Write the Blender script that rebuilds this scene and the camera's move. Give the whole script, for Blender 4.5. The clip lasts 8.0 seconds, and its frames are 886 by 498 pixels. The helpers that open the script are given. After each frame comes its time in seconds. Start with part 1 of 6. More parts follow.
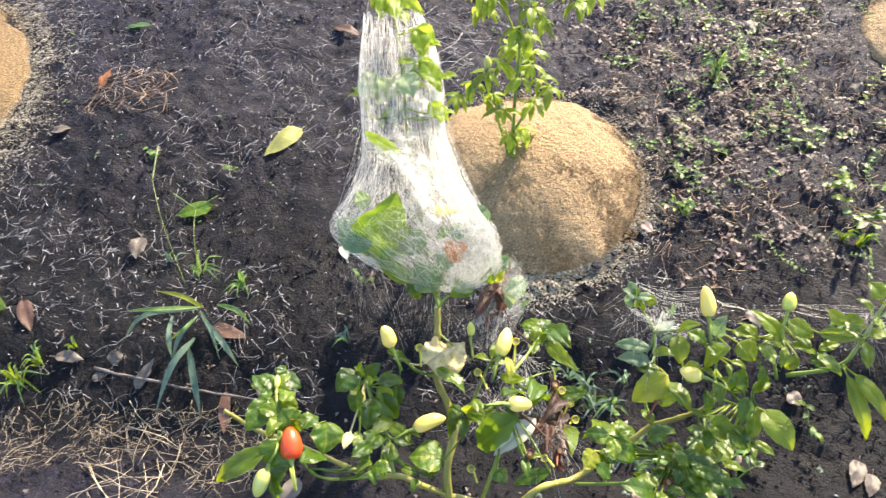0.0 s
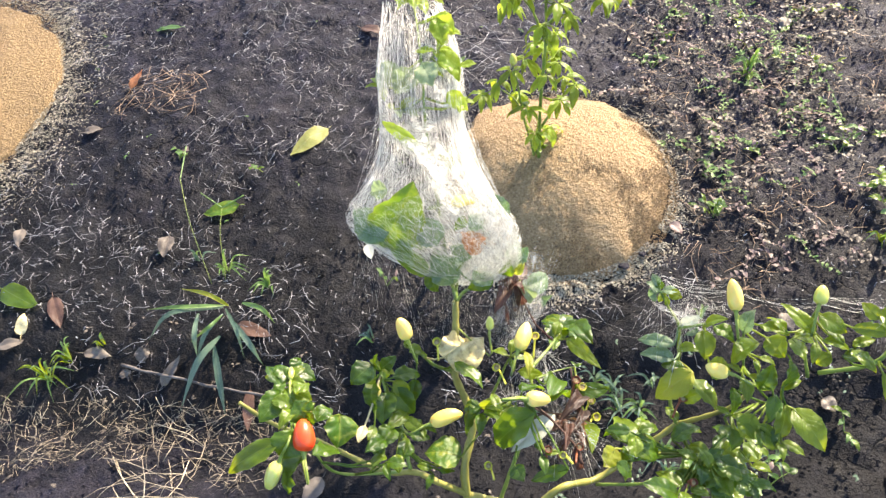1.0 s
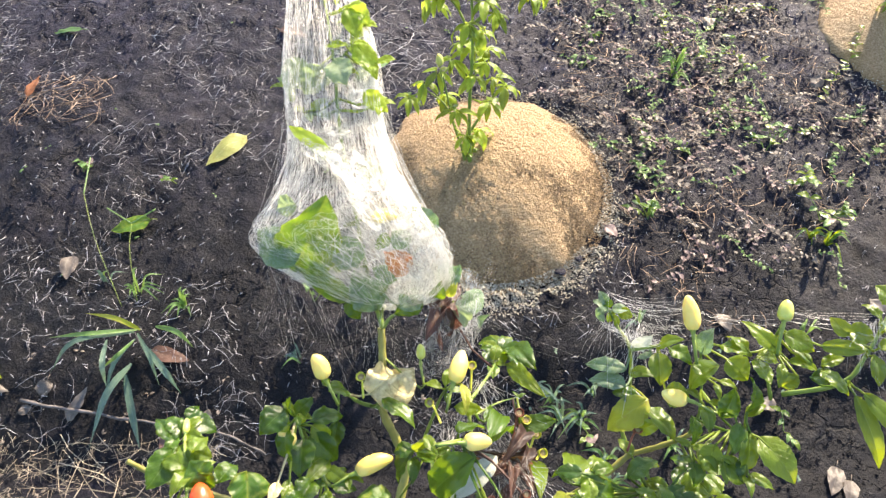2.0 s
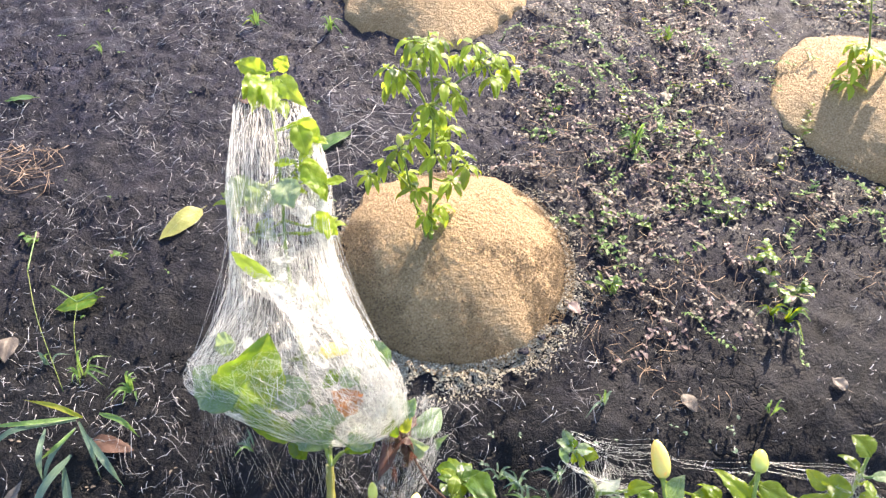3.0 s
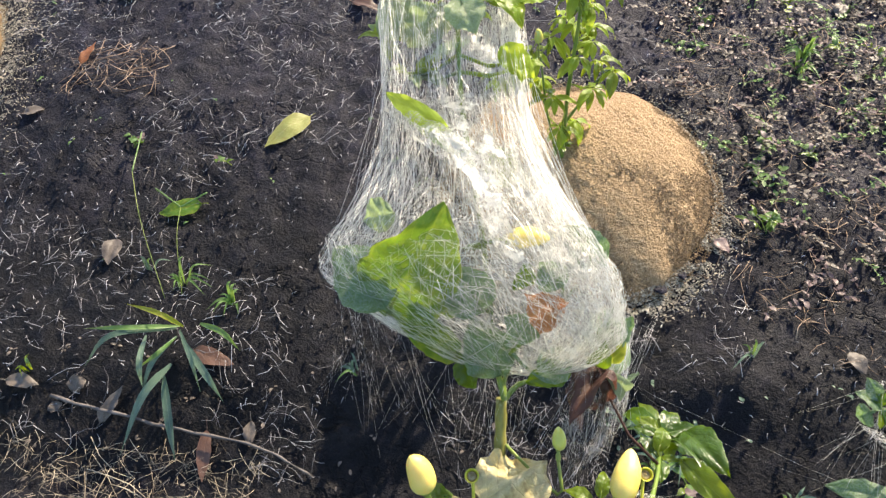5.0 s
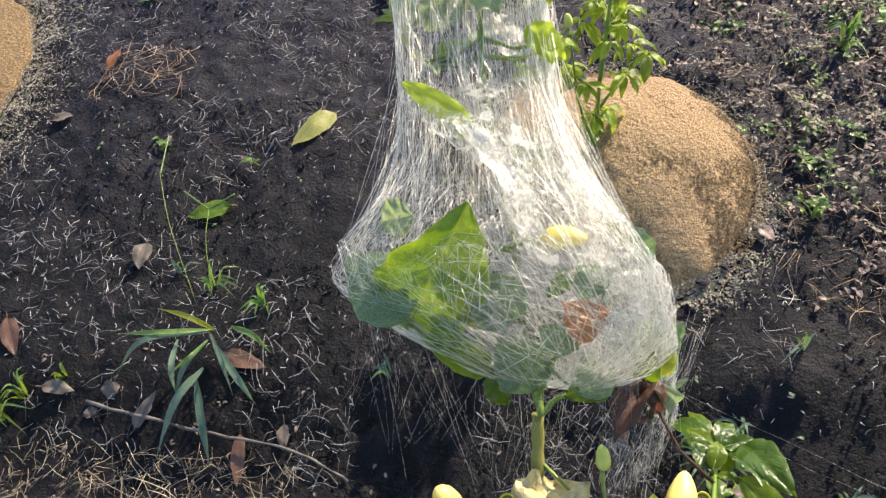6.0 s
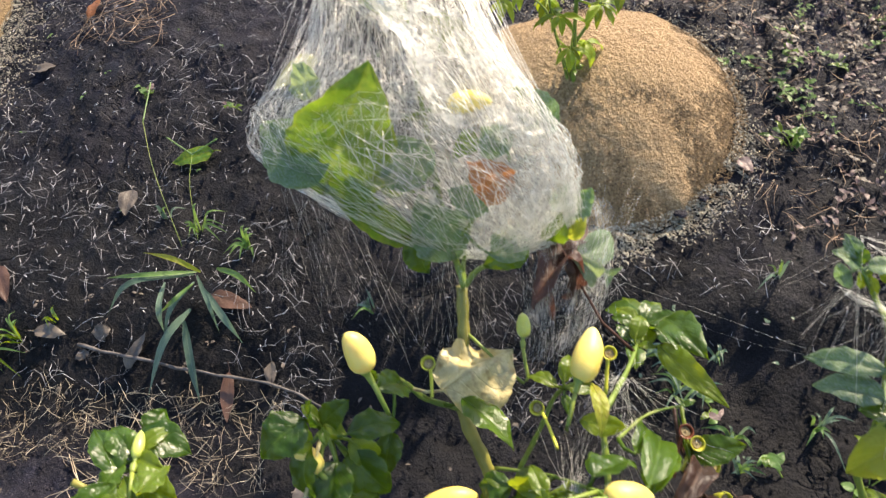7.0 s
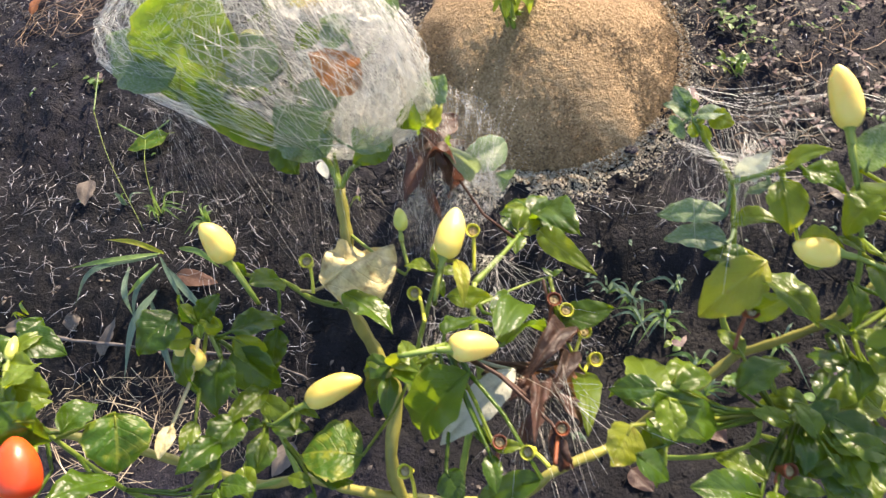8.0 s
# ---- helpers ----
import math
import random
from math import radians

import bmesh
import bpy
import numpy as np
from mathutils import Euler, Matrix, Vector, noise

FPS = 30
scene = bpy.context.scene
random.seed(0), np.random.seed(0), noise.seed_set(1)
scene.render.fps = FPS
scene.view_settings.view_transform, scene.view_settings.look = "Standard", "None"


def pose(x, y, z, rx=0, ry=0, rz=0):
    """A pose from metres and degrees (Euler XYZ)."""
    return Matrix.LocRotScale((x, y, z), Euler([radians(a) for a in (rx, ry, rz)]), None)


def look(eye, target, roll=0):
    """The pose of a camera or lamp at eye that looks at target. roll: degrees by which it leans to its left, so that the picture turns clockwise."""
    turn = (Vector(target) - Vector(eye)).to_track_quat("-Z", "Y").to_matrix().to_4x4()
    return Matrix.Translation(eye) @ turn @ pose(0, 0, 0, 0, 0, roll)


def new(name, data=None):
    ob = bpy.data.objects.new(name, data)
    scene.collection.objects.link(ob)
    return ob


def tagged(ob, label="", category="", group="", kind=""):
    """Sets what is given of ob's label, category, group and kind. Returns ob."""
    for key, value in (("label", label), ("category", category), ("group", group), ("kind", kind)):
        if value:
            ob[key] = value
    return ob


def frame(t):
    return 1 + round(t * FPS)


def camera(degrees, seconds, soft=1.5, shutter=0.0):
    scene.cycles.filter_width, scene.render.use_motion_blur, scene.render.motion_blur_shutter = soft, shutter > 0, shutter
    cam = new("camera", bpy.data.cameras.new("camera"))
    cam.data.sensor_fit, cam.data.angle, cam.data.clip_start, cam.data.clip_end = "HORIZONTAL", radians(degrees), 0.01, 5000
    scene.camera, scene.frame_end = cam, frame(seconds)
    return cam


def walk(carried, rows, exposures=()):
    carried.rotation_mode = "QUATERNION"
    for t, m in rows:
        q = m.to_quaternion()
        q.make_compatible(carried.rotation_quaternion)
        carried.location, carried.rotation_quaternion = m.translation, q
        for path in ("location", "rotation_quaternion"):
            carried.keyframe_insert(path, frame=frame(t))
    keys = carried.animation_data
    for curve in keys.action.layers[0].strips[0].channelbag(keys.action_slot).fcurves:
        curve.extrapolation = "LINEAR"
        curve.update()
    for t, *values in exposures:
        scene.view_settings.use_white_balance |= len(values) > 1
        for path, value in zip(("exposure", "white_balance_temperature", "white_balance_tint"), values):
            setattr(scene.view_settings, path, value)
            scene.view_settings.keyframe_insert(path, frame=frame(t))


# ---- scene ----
cam = camera(63.8, 8.0, soft=1.4, shutter=0.3)
PATH = [
    (0, (0.106, 0.049, 1.458), (-0.035, 1.493, 0.082), -3.9),
    (0.5, (0.11, 0.043, 1.446), (-0.145, 1.48, 0.079), -6.5),
    (1, (0.115, 0.051, 1.44), (-0.107, 1.499, 0.078), -5.8),
    (1.2, (0.104, 0.057, 1.433), (-0.085, 1.514, 0.077), -3.3),
    (2.3, (0.12, 0.147, 1.372), (0.103, 1.61, 0.009), -3.1),
    (2.5, (0.119, 0.166, 1.359), (0.107, 1.632, -0.002), -2.4),
    (3, (0.127, 0.182, 1.419), (0.192, 1.736, 0.162), -0.3),
    (3.5, (0.142, 0.168, 1.431), (0.128, 1.691, 0.134), -2.5),
    (4, (0.087, 0.233, 1.35), (-0.008, 1.685, -0.023), -3.7),
    (4.5, (0.07, 0.245, 1.307), (-0.114, 1.662, -0.093), -4.4),
    (5, (0.052, 0.275, 1.281), (-0.128, 1.718, -0.093), -3.3),
    (6.3, (0.053, 0.305, 1.255), (-0.236, 1.71, -0.138), -8.2),
    (6.5, (0.062, 0.297, 1.25), (-0.231, 1.687, -0.158), -8.2),
    (7, (0.096, 0.267, 1.234), (-0.187, 1.61, -0.221), -9.3),
    (7.5, (0.127, 0.248, 1.217), (-0.152, 1.569, -0.259), -11.8),
    (8, (0.159, 0.228, 1.204), (-0.109, 1.53, -0.29), -14.5),
]
EXPOSURES = [(0, 1.77, 6550, 12), (1.2, 1.77, 6550, 12), (2.5, 1.76, 6500, 14), (3.5, 2.02, 6450, 17), (4.0, 1.76, 6450, 14), (4.5, 1.40, 6500, 12), (5.2, 1.22, 6500, 11), (6.5, 1.06, 6600, 12), (7.5, 1.24, 6650, 13), (8.0, 1.35, 6850, 16)]
walk(cam, [(t, look(eye, target, roll)) for t, eye, target, roll in PATH], EXPOSURES)

# ---- world, sun ----
SUN = Vector((0.43, 0.62, 0.635)).normalized()
world = bpy.data.worlds.new("world")
scene.world = world
world.use_nodes = True
wn = world.node_tree
sky = wn.nodes.new("ShaderNodeTexSky")
sky.sky_type, sky.sun_disc = "NISHITA", False
sky.sun_elevation = math.asin(SUN.z)
sky.sun_rotation = math.atan2(SUN.x, SUN.y)
wn.nodes["Background"].inputs[1].default_value = 0.15
wn.links.new(sky.outputs[0], wn.nodes["Background"].inputs[0])
lamp = bpy.data.lights.new("sun", "SUN")
lamp.energy, lamp.angle, lamp.color = 5.0, radians(0.53), (1.0, 0.85, 0.63)
new("sun", lamp).matrix_world = look(SUN * 20, (0, 0, 0))


# ---- materials ----
def mat(name, rough=0.7):
    m = bpy.data.materials.new(name)
    m.use_nodes = True
    n = m.node_tree
    b = n.nodes["Principled BSDF"]
    b.inputs["Roughness"].default_value = rough
    return m, n, b


def node(n, kind, **sets):
    x = n.nodes.new(kind)
    for key, value in sets.items():
        x.inputs[key].default_value = value
    return x


def ramp(n, fac, stops):
    r = n.nodes.new("ShaderNodeValToRGB")
    while len(r.color_ramp.elements) < len(stops):
        r.color_ramp.elements.new(0.5)
    for e, (p, c) in zip(r.color_ramp.elements, stops):
        e.position, e.color = p, (*c, 1)
    n.links.new(fac, r.inputs[0])
    return r.outputs[0]


def mixc(n, fac, a, b, blend="MIX"):
    x = n.nodes.new("ShaderNodeMix")
    x.data_type, x.blend_type = "RGBA", blend
    for sock, v in ((0, fac), (6, a), (7, b)):
        if isinstance(v, bpy.types.NodeSocket):
            n.links.new(v, x.inputs[sock])
        elif sock == 0:
            x.inputs[0].default_value = v
        else:
            x.inputs[sock].default_value = (*v, 1)
    return x.outputs[2]


def coords(n):
    return n.nodes.new("ShaderNodeTexCoord").outputs["Object"]


def noise_tex(n, vec, scale, detail=4.0, rough=0.6):
    x = node(n, "ShaderNodeTexNoise", Scale=scale, Detail=detail, Roughness=rough)
    n.links.new(vec, x.inputs["Vector"])
    return x.outputs["Fac"]


def calc(n, op, a, b=0.5):
    x = n.nodes.new("ShaderNodeMath")
    x.operation = op
    for i, v in enumerate((a, b)):
        if isinstance(v, bpy.types.NodeSocket):
            n.links.new(v, x.inputs[i])
        else:
            x.inputs[i].default_value = v
    return x.outputs[0]


def bump(n, b, height, strength, distance):
    x = node(n, "ShaderNodeBump", Strength=strength, Distance=distance)
    n.links.new(height, x.inputs["Height"])
    n.links.new(x.outputs[0], b.inputs["Normal"])


def soil_material():
    m, n, b = mat("dark_soil", 0.62)
    b.inputs["Specular IOR Level"].default_value = 0.22
    v = coords(n)
    big, mid, fine = noise_tex(n, v, 3.2, 5), noise_tex(n, v, 22, 6, 0.7), noise_tex(n, v, 160, 4, 0.7)
    col = ramp(n, mid, [(0.3, (0.0029, 0.0027, 0.0054)), (0.55, (0.0070, 0.0065, 0.0125)), (0.75, (0.023, 0.0218, 0.036))])
    warm = ramp(n, mid, [(0.3, (0.009, 0.0072, 0.0078)), (0.6, (0.025, 0.0195, 0.0195)), (0.8, (0.065, 0.050, 0.047))])
    patch = ramp(n, big, [(0.56, (0, 0, 0)), (0.76, (0.6, 0.6, 0.6))])
    col = mixc(n, patch, col, warm)
    grit = ramp(n, noise_tex(n, v, 330, 3, 0.7), [(0.58, (0, 0, 0)), (0.72, (0.7, 0.7, 0.7))])
    col = mixc(n, grit, col, (0.12, 0.112, 0.122))
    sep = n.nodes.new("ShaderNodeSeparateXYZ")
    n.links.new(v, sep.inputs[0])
    # brightness bands by place: pale dry flat strip, dark lower bank, paler further up
    # dry holds the place value: y plus noise, offset towards the right
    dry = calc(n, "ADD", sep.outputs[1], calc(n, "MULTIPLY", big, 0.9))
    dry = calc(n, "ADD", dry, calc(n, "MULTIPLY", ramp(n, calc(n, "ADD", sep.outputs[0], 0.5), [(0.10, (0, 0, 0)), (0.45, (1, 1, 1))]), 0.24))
    band_tone = ramp(n, calc(n, "MULTIPLY", dry, 0.3), [(0.33, (1.70, 1.62, 1.55)), (0.41, (0.22, 0.22, 0.25)), (0.52, (0.22, 0.22, 0.25)), (0.78, (1.60, 1.56, 1.64))])
    col = mixc(n, 1.0, col, band_tone, "MULTIPLY")
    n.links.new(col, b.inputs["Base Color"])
    n.links.new(ramp(n, noise_tex(n, v, 9, 5, 0.65), [(0.35, (0.50, 0.50, 0.50)), (0.65, (0.78, 0.78, 0.78))]), b.inputs["Roughness"])
    h = calc(n, "ADD", calc(n, "MULTIPLY", mid, 1.0), calc(n, "MULTIPLY", fine, 0.45))
    warp = n.nodes.new("ShaderNodeVectorMath")
    warp.operation = "ADD"
    wob = node(n, "ShaderNodeTexNoise", Scale=6.0, Detail=6.0)
    n.links.new(v, wob.inputs["Vector"])
    sc = n.nodes.new("ShaderNodeVectorMath")
    sc.operation = "SCALE"
    sc.inputs["Scale"].default_value = 0.30
    n.links.new(wob.outputs["Color"], sc.inputs[0])
    n.links.new(v, warp.inputs[0])
    n.links.new(sc.outputs[0], warp.inputs[1])
    for scale, width, spare in ((4.2, 0.022, 0.41), (11.0, 0.030, 0.36)):
        vor = node(n, "ShaderNodeTexVoronoi", Scale=scale)
        vor.feature = "DISTANCE_TO_EDGE"
        n.links.new(warp.outputs[0], vor.inputs["Vector"])
        crack = calc(n, "MAXIMUM", ramp(n, vor.outputs[0], [(0.0, (0, 0, 0)), (width, (1, 1, 1))]), ramp(n, noise_tex(n, v, scale * 0.5, 3), [(spare, (0, 0, 0)), (spare + 0.09, (1, 1, 1))]))
        h = calc(n, "ADD", h, calc(n, "MULTIPLY", crack, 0.9))
    bump(n, b, h, 0.9, 0.012)
    return m


def husk_material(name, a, c, d):
    m, n, b = mat(name, 0.7)
    v = coords(n)
    fine, grain, big = noise_tex(n, v, 230, 3, 0.7), noise_tex(n, v, 90, 4, 0.7), noise_tex(n, v, 9, 4)
    col = ramp(n, fine, [(0.3, a), (0.5, c), (0.72, d)])
    col = mixc(n, ramp(n, big, [(0.45, (0, 0, 0)), (0.8, (0.35, 0.35, 0.35))]), col, a)
    each = n.nodes.new("ShaderNodeNewGeometry").outputs["Random Per Island"]
    col = mixc(n, 1.0, col, ramp(n, each, [(0.0, (0.55, 0.52, 0.50)), (0.5, (1.0, 1.0, 1.0)), (1.0, (1.45, 1.45, 1.45))]), "MULTIPLY")
    n.links.new(col, b.inputs["Base Color"])
    bump(n, b, calc(n, "ADD", fine, calc(n, "MULTIPLY", grain, 2.0)), 1.0, 0.0105)
    return m


def leaf_material(name, dark, light, vein, through_col, gloss=0.35, amount=0.40, dust=0.0, spots=0.0, spot=(0.3, 0.2, 0.05)):
    """Leaf skin: veins from the leaf's own UV, mottling, and light that passes through."""
    m, n, b = mat(name, gloss)
    b.inputs["Specular IOR Level"].default_value = 0.5
    if gloss < 0.3:
        b.inputs["Coat Weight"].default_value, b.inputs["Coat Roughness"].default_value = 0.12, 0.2
    v = coords(n)
    uv = n.nodes.new("ShaderNodeUVMap").outputs[0]
    sep = n.nodes.new("ShaderNodeSeparateXYZ")
    n.links.new(uv, sep.inputs[0])
    side = calc(n, "ABSOLUTE", calc(n, "SUBTRACT", sep.outputs[1], 0.5))
    wave = calc(n, "SINE", calc(n, "MULTIPLY", calc(n, "SUBTRACT", sep.outputs[0], calc(n, "MULTIPLY", side, 0.8)), 38.0))
    ribs = calc(n, "POWER", calc(n, "MAXIMUM", wave, 0.0), 20.0)
    mid = calc(n, "LESS_THAN", side, 0.022)
    veins = calc(n, "MAXIMUM", calc(n, "MULTIPLY", ribs, 0.35), mid)
    big = noise_tex(n, v, 60, 4)
    rnd = n.nodes.new("ShaderNodeObjectInfo").outputs["Random"]
    fac = calc(n, "ADD", calc(n, "MULTIPLY", big, 0.8), calc(n, "MULTIPLY", rnd, 0.5))
    col = ramp(n, fac, [(0.3, dark), (0.9, light)])
    col = mixc(n, calc(n, "MULTIPLY", veins, 0.45), col, vein)
    # rim light put into the colour: margin lightened with the vein tone
    col = mixc(n, calc(n, "MULTIPLY", calc(n, "GREATER_THAN", side, 0.468), 0.5), col, vein)
    if spots:
        blot = noise_tex(n, v, 150, 3)
        col = mixc(n, ramp(n, blot, [(0.60 - 0.2 * spots, (0, 0, 0)), (0.72, (0.75, 0.75, 0.75))]), col, spot)
    if dust:
        col = mixc(n, ramp(n, noise_tex(n, v, 1300, 4, 0.75), [(0.40, (0, 0, 0)), (0.66, (dust, dust, dust))]), col, (0.66, 0.68, 0.62))
    n.links.new(col, b.inputs["Base Color"])
    puck = noise_tex(n, v, 330, 3)
    bump(n, b, calc(n, "SUBTRACT", calc(n, "ADD", calc(n, "MULTIPLY", big, 0.9), calc(n, "MULTIPLY", puck, 0.35)), calc(n, "MULTIPLY", veins, 0.30)), 0.60, 0.0040)
    tr = n.nodes.new("ShaderNodeBsdfTranslucent")
    n.links.new(mixc(n, 0.5, col, through_col), tr.inputs[0])
    mix = n.nodes.new("ShaderNodeMixShader")
    mix.inputs[0].default_value = amount
    n.links.new(b.outputs[0], mix.inputs[1])
    n.links.new(tr.outputs[0], mix.inputs[2])
    n.links.new(mix.outputs[0], n.nodes["Material Output"].inputs[0])
    return m


def skin_material(name, a, c, gloss, sub=0.0, scale=40, vary=False):
    m, n, b = mat(name, gloss)
    v = coords(n)
    big, fine = noise_tex(n, v, scale, 3), noise_tex(n, v, scale * 8, 3)
    col = ramp(n, big, [(0.35, a), (0.65, c)])
    if vary:
        each = n.nodes.new("ShaderNodeNewGeometry").outputs["Random Per Island"]
        col = mixc(n, 1.0, col, ramp(n, each, [(0.0, (0.40, 0.38, 0.37)), (0.6, (0.95, 0.95, 0.95)), (1.0, (1.5, 1.5, 1.5))]), "MULTIPLY")
    n.links.new(col, b.inputs["Base Color"])
    b.inputs["Subsurface Weight"].default_value = sub
    b.inputs["Subsurface Radius"].default_value = (0.012, 0.009, 0.005)
    b.inputs["Subsurface Scale"].default_value = 1.0
    bump(n, b, fine, 0.25, 0.001)
    return m


def silk_shader(n, b, col, relief=None):
    """Silk: light scattered on through the fibres, and a bright sheen off their sides."""
    b.inputs["Base Color"].default_value = (*col, 1)
    b.inputs["Metallic"].default_value = 1.0
    b.inputs["Roughness"].default_value = 0.42
    tr = n.nodes.new("ShaderNodeBsdfTranslucent")
    tr.inputs[0].default_value = (*col, 1)
    mix = n.nodes.new("ShaderNodeMixShader")
    mix.inputs[0].default_value = 0.55
    n.links.new(b.outputs[0], mix.inputs[1])
    n.links.new(tr.outputs[0], mix.inputs[2])
    if relief is not None:
        n.links.new(relief, b.inputs["Normal"])
        n.links.new(relief, tr.inputs["Normal"])
    return mix.outputs[0]


def thread_material(name, col):
    m, n, b = mat(name, 0.42)
    n.links.new(silk_shader(n, b, col), n.nodes["Material Output"].inputs[0])
    return m


def veil_material(name, density, scale, matting=0.5):
    """Matted silk: a thin film with holes, lit from both sides."""
    m, n, b = mat(name, 0.5)
    v = coords(n)
    crumple = node(n, "ShaderNodeBump", Strength=1.0, Distance=0.012)
    n.links.new(noise_tex(n, v, 420, 4, 0.7), crumple.inputs["Height"])
    silk = silk_shader(n, b, (0.95, 0.94, 0.90), crumple.outputs[0])
    clear = n.nodes.new("ShaderNodeBsdfTransparent")
    lines = None
    for k, (turn, across) in enumerate(((0.12, 520.0), (0.75, 640.0), (-0.62, 580.0), (1.35, 700.0))):
        rot = node(n, "ShaderNodeMapping", Rotation=(0.0, turn, 0.2 * k), Location=(0.3 * k, 0.0, 0.0))
        pull = node(n, "ShaderNodeMapping", Scale=(across, across * 0.3, 34.0))
        n.links.new(v, rot.inputs[0])
        n.links.new(rot.outputs[0], pull.inputs[0])
        ridge = ramp(n, noise_tex(n, pull.outputs[0], 1.0, 1.0, 0.5), [(0.468, (0, 0, 0)), (0.492, (1, 1, 1)), (0.508, (1, 1, 1)), (0.532, (0, 0, 0))])
        lines = ridge if lines is None else calc(n, "MAXIMUM", lines, ridge)
    a = ramp(n, noise_tex(n, v, scale, 5, 0.7), [(0.38, (0.10, 0.10, 0.10)), (0.62, (1, 1, 1))])
    blot = ramp(n, noise_tex(n, v, scale * 2.3, 4, 0.6), [(0.50, (0, 0, 0)), (0.66, (1, 1, 1))])
    web_fac = calc(n, "ADD", calc(n, "MULTIPLY", lines, 0.85), calc(n, "ADD", 0.05, calc(n, "MULTIPLY", blot, matting)))
    fac = calc(n, "MINIMUM", calc(n, "MULTIPLY", a, web_fac), 1.3)
    mix = n.nodes.new("ShaderNodeMixShader")
    n.links.new(calc(n, "MULTIPLY", fac, density), mix.inputs[0])
    n.links.new(clear.outputs[0], mix.inputs[1])
    n.links.new(silk, mix.inputs[2])
    n.links.new(mix.outputs[0], n.nodes["Material Output"].inputs[0])
    return m


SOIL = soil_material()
HUSK = husk_material("rice_husk", (0.185, 0.110, 0.047), (0.32, 0.204, 0.096), (0.485, 0.345, 0.185))
# darker, more golden copy of the husk colour for the flat spread heap
HUSK_GOLD = husk_material("golden_husk", (0.12, 0.070, 0.026), (0.215, 0.135, 0.055), (0.34, 0.235, 0.11))
CHAFF = husk_material("loose_husk", (0.40, 0.34, 0.24), (0.54, 0.48, 0.36), (0.70, 0.64, 0.50))
LEAF = {
    "green": leaf_material("leaf_green", (0.016, 0.052, 0.004), (0.070, 0.138, 0.008), (0.13, 0.21, 0.030), (0.38, 0.56, 0.012), 0.26, 0.40),
    "bright": leaf_material("leaf_bright", (0.046, 0.100, 0.007), (0.145, 0.220, 0.014), (0.26, 0.33, 0.06), (0.68, 0.76, 0.018), 0.26, 0.47),
    "yellow": leaf_material("leaf_yellow", (0.16, 0.20, 0.018), (0.34, 0.36, 0.030), (0.36, 0.40, 0.09), (0.66, 0.70, 0.05), 0.36, 0.45, spots=0.25),
    "mottled": leaf_material("leaf_mottled", (0.035, 0.105, 0.010), (0.095, 0.20, 0.016), (0.36, 0.38, 0.05), (0.40, 0.58, 0.03), 0.36, 0.45, spots=0.6, spot=(0.34, 0.36, 0.035)),
    "webbed": leaf_material("leaf_webbed", (0.028, 0.085, 0.020), (0.075, 0.165, 0.035), (0.2, 0.3, 0.10), (0.28, 0.46, 0.07), 0.45, 0.42, dust=0.44),
    "veiled": leaf_material("leaf_veiled", (0.11, 0.17, 0.06), (0.24, 0.32, 0.12), (0.3, 0.36, 0.18), (0.5, 0.62, 0.16), 0.45, 0.45, dust=0.5),
    "white": leaf_material("leaf_silked", (0.42, 0.43, 0.33), (0.62, 0.62, 0.50), (0.5, 0.5, 0.4), (0.5, 0.55, 0.35), 0.40, 0.40, dust=0.7),
    "dry": leaf_material("leaf_withered", (0.56, 0.48, 0.22), (0.78, 0.68, 0.40), (0.5, 0.42, 0.18), (0.7, 0.6, 0.22), 0.32, 0.2, spots=0.4, spot=(0.20, 0.11, 0.04)),
    "brown": leaf_material("leaf_dead", (0.018, 0.010, 0.008), (0.085, 0.038, 0.026), (0.16, 0.08, 0.05), (0.22, 0.085, 0.05), 0.5, 0.30, spots=0.4, spot=(0.012, 0.008, 0.007)),
    "rust": leaf_material("leaf_rusty", (0.045, 0.024, 0.017), (0.135, 0.070, 0.046), (0.2, 0.12, 0.08), (0.22, 0.10, 0.06), 0.45, 0.25),
    "orange": leaf_material("leaf_rust", (0.24, 0.085, 0.035), (0.50, 0.19, 0.065), (0.5, 0.28, 0.1), (0.75, 0.32, 0.08), 0.5, 0.40),
    "litter": leaf_material("leaf_litter", (0.085, 0.068, 0.054), (0.21, 0.172, 0.135), (0.20, 0.165, 0.13), (0.26, 0.20, 0.14), 0.42, 0.25),
    "pink": leaf_material("leaf_purple", (0.11, 0.070, 0.066), (0.28, 0.20, 0.18), (0.22, 0.15, 0.13), (0.36, 0.21, 0.18), 0.36, 0.32),
    "lime": leaf_material("leaf_lime", (0.14, 0.24, 0.018), (0.31, 0.42, 0.035), (0.40, 0.50, 0.10), (0.80, 0.90, 0.07), 0.30, 0.55),
    "pale": leaf_material("leaf_fallen", (0.26, 0.27, 0.06), (0.46, 0.44, 0.15), (0.55, 0.5, 0.22), (0.6, 0.6, 0.15), 0.42, 0.3, spots=0.2),
    "grass": leaf_material("leaf_grass", (0.06, 0.135, 0.03), (0.16, 0.28, 0.07), (0.26, 0.36, 0.16), (0.40, 0.60, 0.10), 0.30, 0.40),
    "blue": leaf_material("leaf_blade", (0.065, 0.115, 0.075), (0.15, 0.225, 0.15), (0.30, 0.38, 0.28), (0.24, 0.36, 0.18), 0.26, 0.35),
}
STEM = skin_material("green_stem", (0.11, 0.18, 0.022), (0.24, 0.29, 0.05), 0.45)
BARK = skin_material("olive_bark", (0.16, 0.15, 0.026), (0.31, 0.28, 0.055), 0.5)
